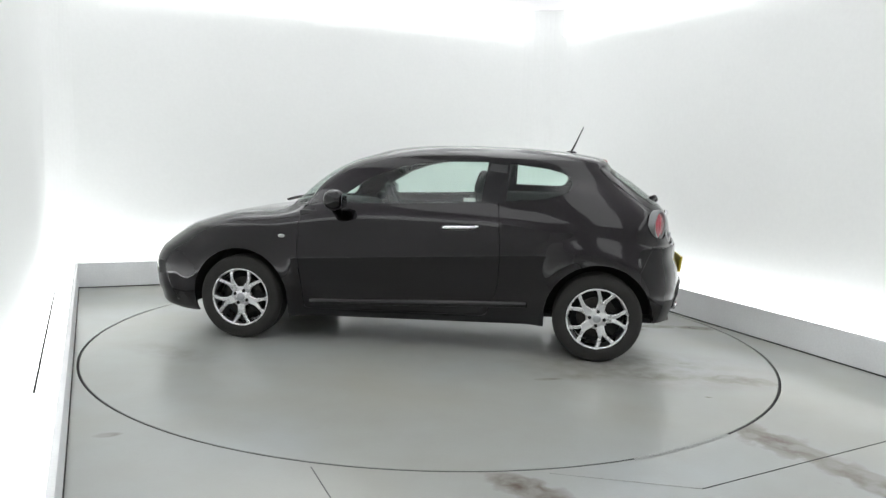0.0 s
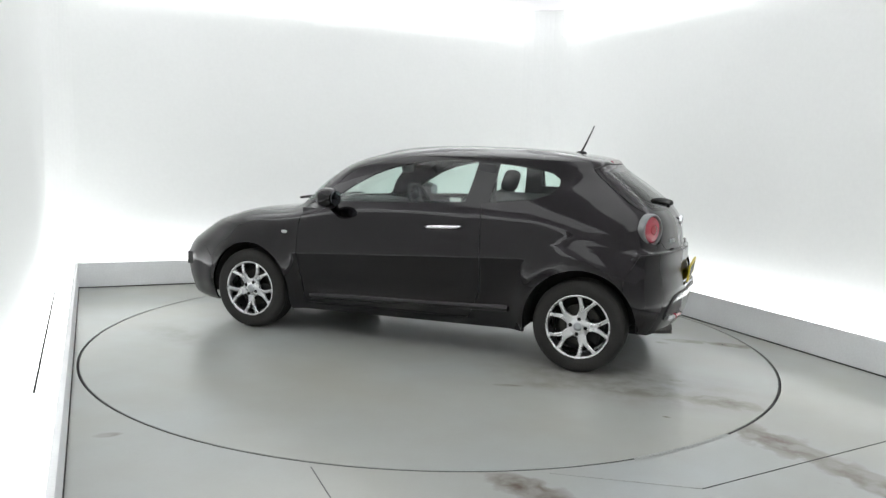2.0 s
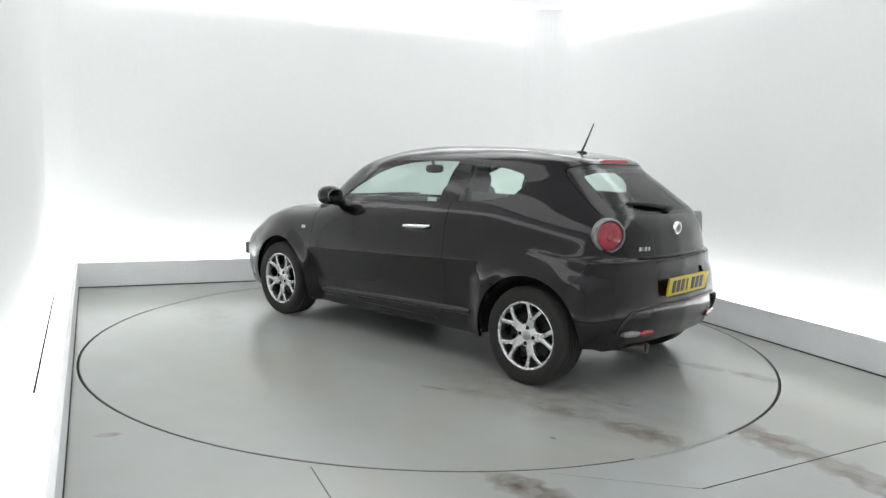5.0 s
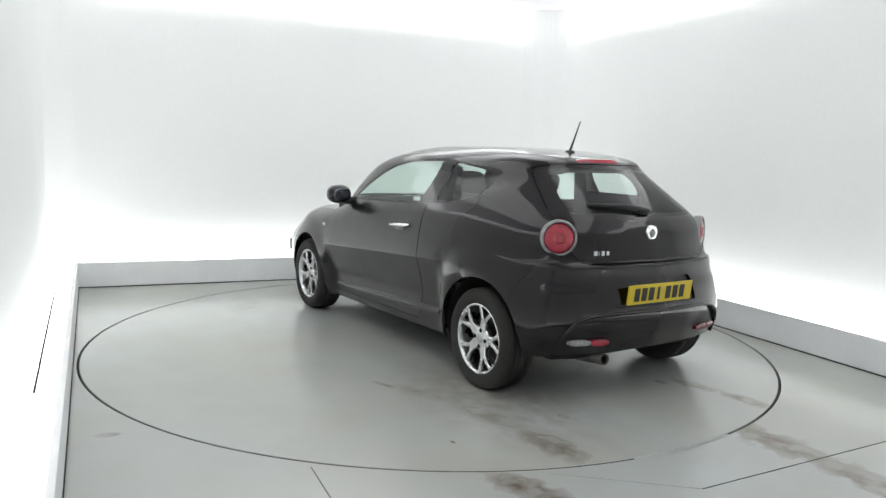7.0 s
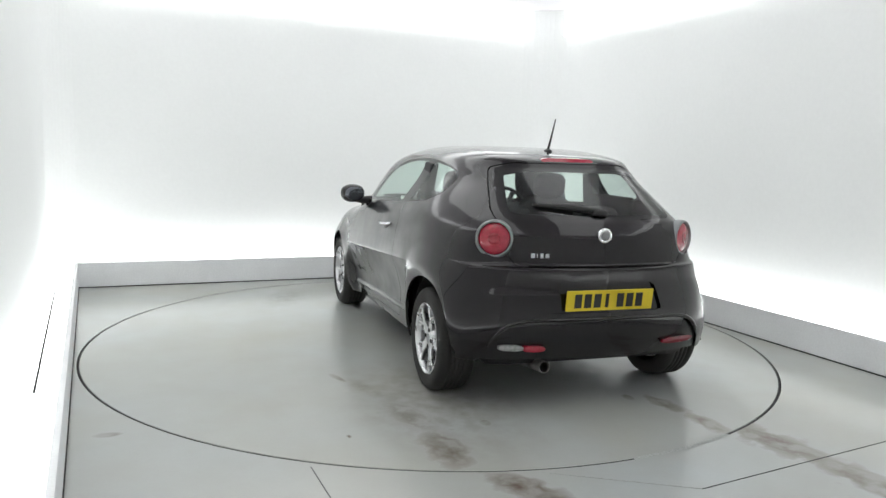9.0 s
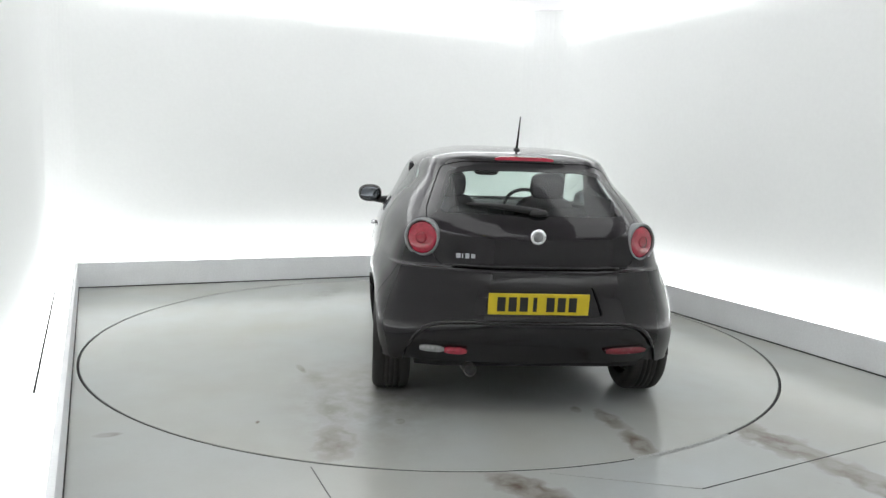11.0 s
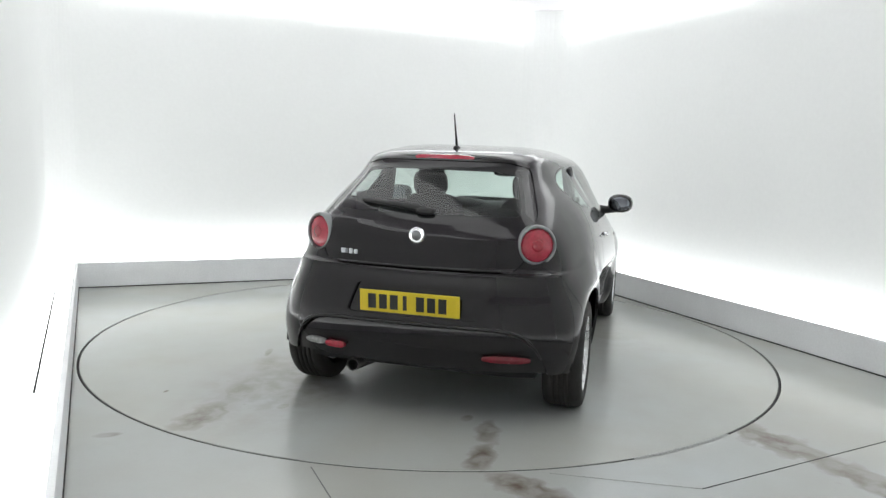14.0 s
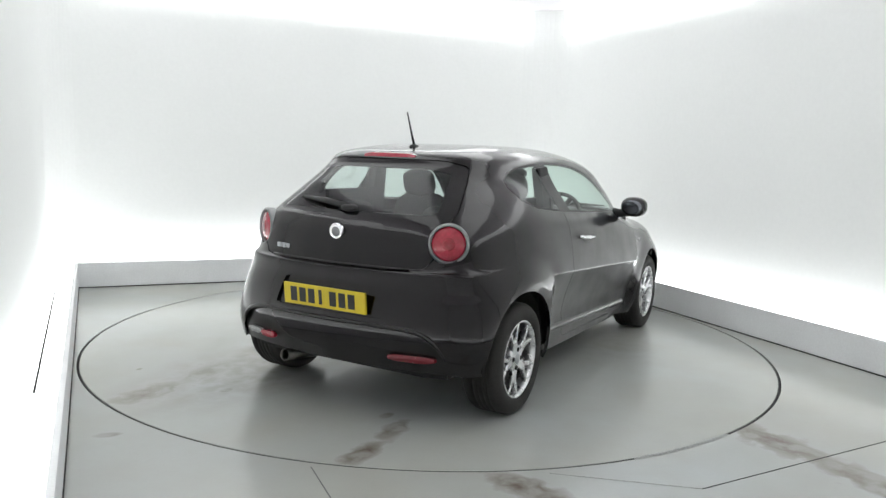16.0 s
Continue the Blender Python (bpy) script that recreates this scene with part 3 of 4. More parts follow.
def make_wheel(car, x, y, spin):
    """Alloy wheel with five forked spokes, on its hub; it faces along its own z axis."""
    m = Matrix.Translation((x, y, HUB)) @ Matrix.Rotation(radians(-90 if y > 0 else 90), 4, "X") @ Matrix.Rotation(radians(spin), 4, "Z")
    r, w = HUB, 0.195
    prof = [(0.204, 0.0), (0.214, 0.006), (0.235, 0.012), (0.262, 0.012), (0.281, 0.006), (0.292, -0.006), (0.2985, -0.020)]
    grooves = []
    for k in range(5):
        h = -0.030 - 0.027 * k
        grooves += [(r, h), (r, h - 0.019), (r - 0.007, h - 0.020), (r - 0.007, h - 0.026)]
    prof = prof + grooves[:-2] + [(0.2985, -0.172), (0.292, -0.186), (0.28, -0.196), (0.25, -0.2), (0.21, -0.19)]
    bm = lathe(bmesh.new(), prof, 72, m)
    wheel = part("wheel", lathe(bmesh.new(), [(0.212, -0.004), (0.207, 0.004), (0.200, 0.004), (0.194, -0.006), (0.190, -0.030), (0.186, -0.10), (0.186, -0.17)], 72, m), ALLOY, car,
                 "silver alloy wheel with five forked spokes", smooth=True, loc=OFFSET)
    part("tyre", bm, RUBBER, wheel, "black worn rubber tyre", smooth=True)
    # spokes: a stem that forks into two arms
    for k in range(5):
        bm = bmesh.new()
        turn_k = m @ Matrix.Rotation(2 * math.pi * k / 5, 4, "Z")
        for s in (-1, 1):
            pts = [(0.035, 0.012 * s, 0), (0.075, 0.011 * s, 0), (0.112, 0.012 * s, 0), (0.140, 0.025 * s, 0), (0.165, 0.040 * s, 0), (0.192, 0.057 * s, 0)]
            rings = []
            for q, (px, py, hw) in enumerate(pts):
                wide = (0.024, 0.019, 0.0155, 0.0125, 0.0115, 0.0150)[q]
                top = (-0.016, -0.013, -0.010, -0.008, -0.006, -0.005)[q]
                d = Vector((1, (0, 0, 0.25 * s, 0.5 * s, 0.55 * s, 0.55 * s)[q])).normalized()
                nx, ny = -d.y, d.x
                rings.append([bm.verts.new(turn_k @ Vector((px + nx * a * wide, py + ny * a * wide, top + h)))
                              for a, h in ((-1, -0.020), (-0.95, -0.004), (-0.6, 0.0), (0.6, 0.0), (0.95, -0.004), (1, -0.020))])
            for a, b in zip(rings, rings[1:]):
                for j in range(5):
                    bm.faces.new((a[j], a[j + 1], b[j + 1], b[j]))
        bmesh.ops.recalc_face_normals(bm, faces=bm.faces)
        part("spoke", bm, ALLOY, wheel)
    bm = lathe(bmesh.new(), [(0.0, -0.012), (0.045, -0.013), (0.066, -0.017), (0.074, -0.024), (0.074, -0.05)], 40, m)
    part("hub", bm, ALLOY, wheel, smooth=True)
    bm = lathe(bmesh.new(), [(0.0, -0.006), (0.022, -0.007), (0.028, -0.010), (0.029, -0.02)], 32, m)
    part("hub_cap", bm, SATIN, wheel, "round metal hub cap", smooth=True)
    for k in range(4):
        a = 2 * math.pi * (k + 0.5) / 4
        bm = lathe(bmesh.new(), [(0.0, -0.0105), (0.0115, -0.0105), (0.0125, -0.013), (0.0125, -0.02)], 12, m @ Matrix.Translation((0.049 * math.cos(a), 0.049 * math.sin(a), 0)))
        part("wheel_bolt", bm, DARK, wheel)
    bm = lathe(bmesh.new(), [(0.05, -0.075), (0.135, -0.075), (0.135, -0.095), (0.05, -0.095)], 40, m, True)
    part("brake_disc", bm, STEEL, wheel, "worn steel brake disc")
    bm = box(bmesh.new(), (0.06, -0.075, -0.115), (0.15, 0.075, -0.06), m @ Matrix.Rotation(radians(160 - spin), 4, "Z"), 0.012)
    part("brake_caliper", bm, DARK, wheel)
    bm = lathe(bmesh.new(), [(0.0, -0.13), (0.18, -0.13), (0.18, -0.16), (0.0, -0.16)], 32, m)
    part("wheel_back", bm, DARK, wheel)
    return wheel


def make_car():
    car = new("car")
    tagged(car, "black three-door hatchback with silver alloy wheels on the turntable", "car")
    grid, skin = make_skin()
    side = Side(grid)
    flank = lambda v: v[1] > 0.35
    seals = []

    # wheel arches
    for x, r in ((AXLE, 0.352), (-AXLE, 0.362)):
        arc = [(x + r * math.cos(a), HUB + 0.005 + r * math.sin(a)) for a in [math.pi * k / 36 for k in range(37)]] + [(x - r, -0.2), (x + r, -0.2)]
        skin, gone = cut(skin, "xz", arc, lambda v: v[1] > 0.30)

    # lower edges of the sills and of the rear bumper
    skin, gone = cut(skin, "xz", [(0.90, 0.10), (0.90, 0.178), (-0.95, 0.225), (-0.95, 0.10)], lambda v: v[1] > 0.3)
    skin, gone = cut(skin, "xz", [(-1.3, 0.05), (-1.3, 0.270), (-1.60, 0.285), (-2.2, 0.305), (-2.2, 0.05)])
    # windows
    dlo = [(0.66, 0.985), (0.60, 1.03), (0.46, 1.13), (0.31, 1.215), (0.15, 1.275), (-0.02, 1.312), (-0.22, 1.330), (-0.45, 1.335), (-0.68, 1.322), (-0.88, 1.300),
           (-0.99, 1.275), (-1.050, 1.235), (-1.06, 1.185), (-1.03, 1.125), (-0.90, 1.078), (-0.65, 1.052), (-0.40, 1.034), (0.0, 1.012)]
    skin, dlo_in = cut(skin, "xz", dlo, flank)
    rim, dlo_in = cut(dlo_in, "xz", inset(dlo, 0.011), flank)
    post = [(-0.478, 1.40), (-0.425, 0.95), (-0.60, 0.95), (-0.625, 1.40)]
    dlo_in, pillar = cut(dlo_in, "xz", post, flank)
    door_glass = [q for q in dlo_in if sum(v[0] for v in q) / len(q) > -0.5]
    quarter = [q for q in dlo_in if sum(v[0] for v in q) / len(q) <= -0.5]
    screen = round_outline([(-0.9, 0.985), (0.66, 0.985), (0.645, 1.03), (0.485, 1.335), (0.30, 1.360), (-0.9, 1.366)], 0.03)
    skin, screen_in = cut(skin, "yz", screen, lambda v: v[0] > -0.1 and v[3] > 0.1)
    back = round_outline([(-0.9, 1.035), (0.490, 1.042), (0.520, 1.075), (0.440, 1.280), (0.30, 1.303), (-0.9, 1.308)], 0.03)
    skin, back_in = cut(skin, "yz", back, lambda v: v[0] < -1.0 and v[3] < -0.1)

    back_edge, back_in = cut(back_in, "yz", inset(back, 0.020), lambda v: v[0] < -1.0)
    # rear lamps
    lamp_c = (0.590, 0.930)
    skin, lamp_ring = cut(skin, "yz", circle(*lamp_c, 0.080, 40, 0.094), lambda v: v[0] < -1.5 and v[3] < -0.6)

    def shut(polys, ax, outline, where, gap=0.005):
        rest, inn = cut(polys, ax, outline, where)
        ring, inn = cut(inn, ax, inset(outline, gap), where)
        seals.extend(ring)
        return rest, inn

    # rear bumper, tailgate, door, front bumper, bonnet
    skin, bumper = shut(skin, "xz", [(-2.2, 0.783), (-1.70, 0.783), (-1.60, 0.775), (-1.52, 0.62), (-1.52, 0.0), (-2.2, 0.0)], lambda v: v[0] < -1.3, 0.0025)
    gate = round_outline([(-0.9, 1.338), (0.36, 1.333), (0.475, 1.305), (0.575, 1.07), (0.55, 0.86), (0.50, 0.795), (-0.9, 0.795)], 0.03)
    skin, gate_in = shut(skin, "yz", gate, lambda v: v[0] < -1.2)
    door = round_outline([(0.845, 0.965), (0.835, 0.62), (0.80, 0.235), (-0.50, 0.262), (-0.575, 0.46), (-0.590, 0.70), (-0.560, 1.08), (-0.40, 1.08), (0.65, 1.02)], 0.04)
    skin, door_in = shut(skin, "xz", door, flank)
    skin, nose = shut(skin, "xz", [(2.4, 0.60), (1.72, 0.60), (1.60, 0.50), (1.60, 0.0), (2.4, 0.0)], lambda v: v[0] > 1.4, 0.003)
    hood = round_outline([(1.05, -0.9), (1.05, 0.66), (1.25, 0.655), (1.60, 0.58), (1.86, 0.42), (1.93, 0.2), (1.93, -0.9)], 0.03)
    skin, bonnet = shut(skin, "xy", hood, lambda v: v[2] > 0.6 and v[5] > 0.25 and v[0] > 1.0)

    # number plate recess: sunk part of the bumper
    recess = round_outline([(-0.9, 0.705), (0.30, 0.705), (0.345, 0.565), (0.335, 0.555), (-0.9, 0.555)], 0.02)
    bumper, sunk = cut(bumper, "yz", recess, lambda v: v[0] < -1.5)
    skirt_o = round_outline([(-0.9, 0.525), (0.48, 0.518), (0.59, 0.485), (0.655, 0.40), (0.69, 0.30), (0.69, 0.0), (-0.9, 0.0)], 0.05)
    bumper, skirt = cut(bumper, "yz", skirt_o, lambda v: v[0] < -1.5)

    both = lambda q: q + mirrored(q)
    panel("body", both(skin), PAINT, car, "glossy black painted body shell")
    panel("shut_line", moved(both(seals), -0.012), DARK, car, "dark gaps between panels", 0)
    panel("windscreen", both(screen_in), GLASS, car, "clear windscreen", 0.004)
    hatch = panel("tailgate", both(gate_in), PAINT, car, "glossy black tailgate")
    panel("rear_window", both(back_in), REAR_GLASS, hatch, "tinted rear window", 0.004)
    panel("rear_window_border", both([q for q in back_edge if sum(v[1] for v in q) / len(q) > -0.001]), GLOSS_BLACK, hatch, "black border of the rear window", 0.004)
    rear_bumper = panel("rear_bumper", both(bumper), PAINT, car, "glossy black rear bumper")
    panel("plate_recess", moved(both(sunk), -0.014), PAINT, rear_bumper, "", 0.0)
    panel("recess_rim", both(rim_between(sunk)), PAINT, rear_bumper, "", 0.0)
    bend = [(0.0, 0.522), (0.25, 0.521), (0.45, 0.515), (0.53, 0.502), (0.585, 0.478), (0.630, 0.430), (0.660, 0.375)]
    half = [(y, float(np.interp(y, [q[0] for q in bend], [q[1] for q in bend]))) for y in np.linspace(0, 0.66, 24)]
    path = [(-y, z) for y, z in half[:0:-1]] + half
    rope = tube(bmesh.new(), [(tail_x(grid, abs(y), z) - 0.004, y, z) for y, z in path], [0.004, 0.007] + [0.011] * (len(path) - 4) + [0.007, 0.004], 12)
    part("bumper_lip", rope, PAINT, rear_bumper, "raised lip over the lower bumper", smooth=True)
    panel("lower_bumper", moved(both(skirt), -0.016), PAINT, rear_bumper, "black lower bumper with reflectors", 0.0)
    panel("front_bumper", both(nose), PAINT, car, "glossy black front bumper")
    panel("bonnet", both(bonnet), PAINT, car, "glossy black bonnet")
    panel("window_trim", both(rim), GLOSS_BLACK, car, "black rubber trim round the side windows", 0.012)
    for s in (1, -1):
        pick = (lambda q: q) if s > 0 else mirrored
        d = panel("door", pick(door_in), PAINT, car, "glossy black door with a chrome handle")
        panel("door_window", pick(door_glass), GLASS, d, "green-tinted door window", 0.004)
        panel("pillar", pick(pillar), GLOSS_BLACK, car, "gloss black pillar between the side windows", 0.01)
        panel("quarter_window", pick(quarter), GLASS, car, "teardrop rear side window", 0.004)
        # door handle: a chrome bar on two feet over a dished cup
        bm = bmesh.new()
        ys = [(x, side.y(x, 0.872)) for x in (-0.175, -0.21, -0.31, -0.41, -0.445)]
        tube(bm, [(x, s * (y + o), 0.866 + 0.006 * k) for k, ((x, y), o) in enumerate(zip(ys, (0.004, 0.020, 0.026, 0.022, 0.004)))], [0.008, 0.012, 0.013, 0.012, 0.008], 12)
        part("door_handle", bm, CHROME, d, "polished chrome door handle", smooth=True)
        bm = blob(bmesh.new(), (-0.31, s * (side.y(-0.31, 0.86) - 0.006), 0.858), (0.075, 0.010, 0.030))
        part("handle_cup", bm, GLOSS_BLACK, d, smooth=True)
        # moulding low on the flank
        bm = bmesh.new()
        xs = np.linspace(0.76, -0.775, 22)
        for x0, x1 in zip(xs, xs[1:]):
            ring = []
            for x in (x0, x1):
                z = 0.290 + (0.76 - x) * 0.0455
                y = side.y(x, z)
                ring.append([bm.verts.new((x, s * (y + o), z + h)) for o, h in ((-0.006, 0.027), (0.004, 0.022), (0.016, 0.004), (0.014, -0.016), (-0.006, -0.024))])
            for j in range(4):
                bm.faces.new((ring[0][j], ring[0][j + 1], ring[1][j + 1], ring[1][j]))
        bmesh.ops.remove_doubles(bm, verts=bm.verts, dist=1e-5)
        bmesh.ops.recalc_face_normals(bm, faces=bm.faces)
        part("side_moulding", bm, PAINT, car, "black moulding along the sill", True, OFFSET)
        # side repeater
        bm = blob(bmesh.new(), (0.952, s * (side.y(0.952, 0.757) + 0.002), 0.757), (0.024, 0.007, 0.013))
        part("side_repeater", bm, CLEAR_LENS, car, "small clear side indicator", True, OFFSET)
        # door mirror
        bm = blob(bmesh.new(), (0.555, s * 0.893, 1.030), (0.072, 0.094, 0.071), 2.4, Matrix.Identity(4))
        mirror = part("door_mirror", bm, PAINT, car, "black rounded door mirror", True, OFFSET)
        bm = bmesh.new()
        tube(bm, [(0.60, s * 0.72, 0.975), (0.585, s * 0.79, 0.975), (0.57, s * 0.86, 0.985)], [0.036, 0.030, 0.028], 10)
        part("mirror_arm", bm, TRIM, mirror, smooth=True)
        bm = blob(bmesh.new(), (0.486, s * 0.893, 1.030), (0.006, 0.072, 0.051), 2.3)
        part("mirror_glass", bm, MIRROR_GLASS, mirror, "mirror glass", smooth=True)
        # rear lamp
        aim = Vector((-0.880, s * 0.475, 0.035)).normalized()
        m = Matrix.Translation((tail_x(grid, 0.592, 0.930) + 0.010, s * 0.592, 0.930)) @ aim.to_track_quat("Z", "Y").to_matrix().to_4x4() @ Matrix.Diagonal((0.95, 0.95, 0.95, 1))
        ring = part("tail_lamp", lathe(bmesh.new(), [(0.092, -0.06), (0.091, 0.008), (0.093, 0.015), (0.099, 0.016), (0.106, 0.011), (0.109, 0.000), (0.108, -0.035)], 56, m), RING, car,
                    "round red tail lamp in a grey metal ring", True, OFFSET)
        part("lens", lathe(bmesh.new(), [(0.0, 0.020), (0.030, 0.019), (0.055, 0.016), (0.078, 0.011), (0.089, 0.005), (0.0905, -0.01)], 48, m), RED, ring, "red domed lens", smooth=True)
        part("inner_lens", lathe(bmesh.new(), [(0.0, 0.0225), (0.022, 0.0215), (0.034, 0.0195), (0.035, 0.012)], 32, m), DEEP_RED, ring, "darker centre of the lens", smooth=True)
        part("lamp_bowl", lathe(bmesh.new(), [(0.0, -0.05), (0.086, -0.05), (0.086, -0.02)], 32, m), DARK, ring)
    # lamps of the lower bumper
    for y0, y1, z0, z1, mat, nm in ((0.360, 0.475, 0.345, 0.382, DEEP_RED, "fog_lamp"), (0.475, 0.60, 0.350, 0.385, REVERSING, "reversing_lamp"), (-0.61, -0.375, 0.350, 0.388, REFLECTOR, "reflector")):
        bm = bmesh.new()
        pts = []
        for k in range(9):
            y = y0 + (y1 - y0) * k / 8
            x = tail_x(grid, abs(y), 0.365) - 0.002
            h = 0.5 * (z1 - z0) * (1 - 0.5 * abs(2 * k / 8 - 1) ** 4)
            z = 0.5 * (z0 + z1)
            pts.append([bm.verts.new((x + dx, y, z + dz)) for dx, dz in ((0.02, h), (-0.004, h * 0.9), (-0.008, 0), (-0.004, -h * 0.9), (0.02, -h))])
        for a, b in zip(pts, pts[1:]):
            for j in range(4):
                bm.faces.new((a[j], a[j + 1], b[j + 1], b[j]))
        bm.faces.new(pts[0])
        bm.faces.new(pts[-1])
        bmesh.ops.recalc_face_normals(bm, faces=bm.faces)
        part(nm, bm, mat, rear_bumper, "", False)
    # exhaust
    bm = bmesh.new()
    lathe(bm, [(0.030, 0.0), (0.033, 0.0), (0.033, 0.30), (0.028, 0.30), (0.028, 0.02), (0.030, 0.0)], 24,
          Matrix.Translation((-1.79, 0.33, 0.250)) @ Matrix.Rotation(radians(97), 4, "Y"))
    part("exhaust_pipe", bm, EXHAUST, car, "sooty steel exhaust tailpipe", True, OFFSET)
    # underbody and wheel houses
    bm = bmesh.new()
    prism(bm, [(1.85, -0.55), (1.85, 0.55), (1.62, 0.70), (0.86, 0.70), (0.86, 0.74), (-0.84, 0.74), (-0.84, 0.62), (-1.66, 0.62), (-1.70, 0.5), (-1.70, -0.5), (-1.66, -0.62),
               (-0.84, -0.62), (-0.84, -0.74), (0.86, -0.74), (0.86, -0.70), (1.62, -0.70)], 0.25, 0.28)
    part("underbody", bm, DARK, car, "dark underbody", False, OFFSET)
    for x, r in ((AXLE, 0.362), (-AXLE, 0.372)):
        for s in (1, -1):
            bm = bmesh.new()
            ringa = [[bm.verts.new((x + r * math.cos(a), s * y, HUB + r * math.sin(a))) for a in [math.pi * (1.05 * k / 30 - 0.05) for k in range(31)]] for y in (0.55, 0.80)]
            for k in range(30):
                bm.faces.new((ringa[0][k], ringa[0][k + 1], ringa[1][k + 1], ringa[1][k]))
            bm.faces.new(ringa[0])
            part("wheel_house", bm, DARK, car, "", False, OFFSET)
    make_fittings(car, hatch, rear_bumper, grid, side)
    make_cabin(car)
    for x in (AXLE, -AXLE):
        for s in (1, -1):
            make_wheel(car, x, s * (0.842 if x > 0 else 0.830), 20 if x > 0 else 38)
    return car


def rim_between(sunk):
    """The walls of the plate recess, from the bumper's face down to its floor."""
    count, edges = {}, {}
    for poly in sunk:
        for a, b in zip(poly, poly[1:] + poly[:1]):
            k = tuple(sorted((tuple(np.round(a[:3], 5)), tuple(np.round(b[:3], 5)))))
            count[k] = count.get(k, 0) + 1
            edges[k] = (a, b)
    walls = []
    for k, (a, b) in edges.items():
        if count[k] == 1 and max(abs(a[1]), abs(b[1])) > 1e-4:
            n = np.cross(b[:3] - a[:3], a[3:])
            n = -n / max(np.linalg.norm(n), 1e-9)
            quad = [a[:3], b[:3], b[:3] - b[3:] * 0.014, a[:3] - a[3:] * 0.014]
            walls.append([np.concatenate([q, n]) for q in quad])
    return walls


def tail_x(grid, y, z):
    """How far back the skin reaches at a place on the tail."""
    g = grid.reshape(-1, 3)
    g = g[g[:, 0] < -1.2]
    d = np.hypot(g[:, 1] - y, g[:, 2] - z)
    k = np.argsort(d)[:4]
    w = 1 / (d[k] + 1e-4)
    return float((g[k, 0] * w).sum() / w.sum())


def make_fittings(car, hatch, rear_bumper, grid, side):
    # number plate: yellow with plain bars for its characters
    x = tail_x(grid, 0.0, 0.62) - 0.012
    lean = Matrix.Translation((x, 0, 0.622)) @ Matrix.Rotation(radians(-6), 4, "Y")
    bm = box(bmesh.new(), (0.0, -0.262, -0.056), (0.012, 0.262, 0.056), lean, 0.003)
    plate = part("number_plate", bm, YELLOW, rear_bumper, "yellow number plate with black bars")
    for k in range(7):
        y = 0.195 - 0.058 * k - (0.022 if k > 3 else 0)
        w = 0.010 if k == 3 else 0.021
        bm = box(bmesh.new(), (-0.0015, y - w, -0.038), (0.001, y + w, 0.038), lean)
        part("plate_bar", bm, INK, plate)
    # badges, as plain shapes
    xe = tail_x(grid, 0.0, 0.955)
    face = Matrix.Translation((xe - 0.004, 0, 0.957)) @ Matrix.Rotation(radians(-90 - 6), 4, "Y")
    badge = part("badge", lathe(bmesh.new(), [(0.0, 0.010), (0.030, 0.009), (0.0375, 0.0105), (0.0415, 0.007), (0.042, -0.01)], 40, face), CHROME, hatch, "round chrome badge", smooth=True)
    part("badge_centre", lathe(bmesh.new(), [(0.0, 0.0125), (0.024, 0.0115), (0.026, 0.009)], 32, face), RING, badge, smooth=True)
    for k, (w, h) in enumerate(((0.024, 0.024), (0.005, 0.022), (0.020, 0.026), (0.020, 0.022))):
        y = 0.410 - (0, 0.022, 0.046, 0.076)[k]
        xk = tail_x(grid, y, 0.850)
        m = Matrix.Translation((xk - 0.004, y, 0.850)) @ Matrix.Rotation(radians(-90), 4, "Y")
        part("badge_bar", box(bmesh.new(), (-h / 2, -w / 2, -0.004), (h / 2, w / 2, 0.004), m, 0.001, 1), SATIN, hatch)
    # boot handle lip under the badge
    bm = bmesh.new()
    tube(bm, [(tail_x(grid, abs(y), 0.80) - 0.006, y, 0.800) for y in np.linspace(-0.44, 0.44, 15)], 0.006, 8)
    part("tailgate_lip", bm, PAINT, hatch, smooth=True)
    # third brake light in the roof spoiler
    bm = bmesh.new()
    rows = []
    for k in range(13):
        y = -0.17 + 0.34 * k / 12
        x = tail_x(grid, abs(y), 1.352)
        h = 0.014 * (1 - 0.6 * abs(2 * k / 12 - 1) ** 6)
        rows.append([bm.verts.new((x + dx, y, 1.350 + dz)) for dx, dz in ((0.04, h + 0.004), (-0.004, h), (-0.014, -h), (0.02, -h - 0.002))])
    for a, b in zip(rows, rows[1:]):
        for j in range(3):
            bm.faces.new((a[j], a[j + 1], b[j + 1], b[j]))
    bm.faces.new(rows[0])
    bm.faces.new(rows[-1])
    bmesh.ops.recalc_face_normals(bm, faces=bm.faces)
    part("brake_light", bm, RED, car, "red high-level brake light in the roof edge", False, OFFSET)
    # roof aerial
    bm = bmesh.new()
    blob(bm, (-1.045, 0, 1.402), (0.040, 0.018, 0.016))
    aerial = part("aerial", bm, TRIM, car, "black whip aerial on the roof", True, OFFSET)
    bm = tube(bmesh.new(), [(-1.045, 0, 1.412), (-1.075, 0, 1.475), (-1.128, 0, 1.600)], [0.008, 0.006, 0.0035], 8)
    part("aerial_rod", bm, TRIM, aerial, smooth=True)
    # rear wiper
    wiper = part("rear_wiper", blob(bmesh.new(), (tail_x(grid, 0, 1.075) - 0.020, -0.015, 1.075), (0.026, 0.05, 0.020)), TRIM, hatch, "black rear wiper parked across the window", smooth=True)
    bm = tube(bmesh.new(), [(tail_x(grid, 0.02, 1.078) - 0.022, -0.02, 1.080), (tail_x(grid, 0.16, 1.10) - 0.030, 0.16, 1.102), (tail_x(grid, 0.34, 1.112) - 0.024, 0.34, 1.112)], [0.019, 0.016, 0.008], 8)
    part("wiper_arm", bm, TRIM, wiper, smooth=True)
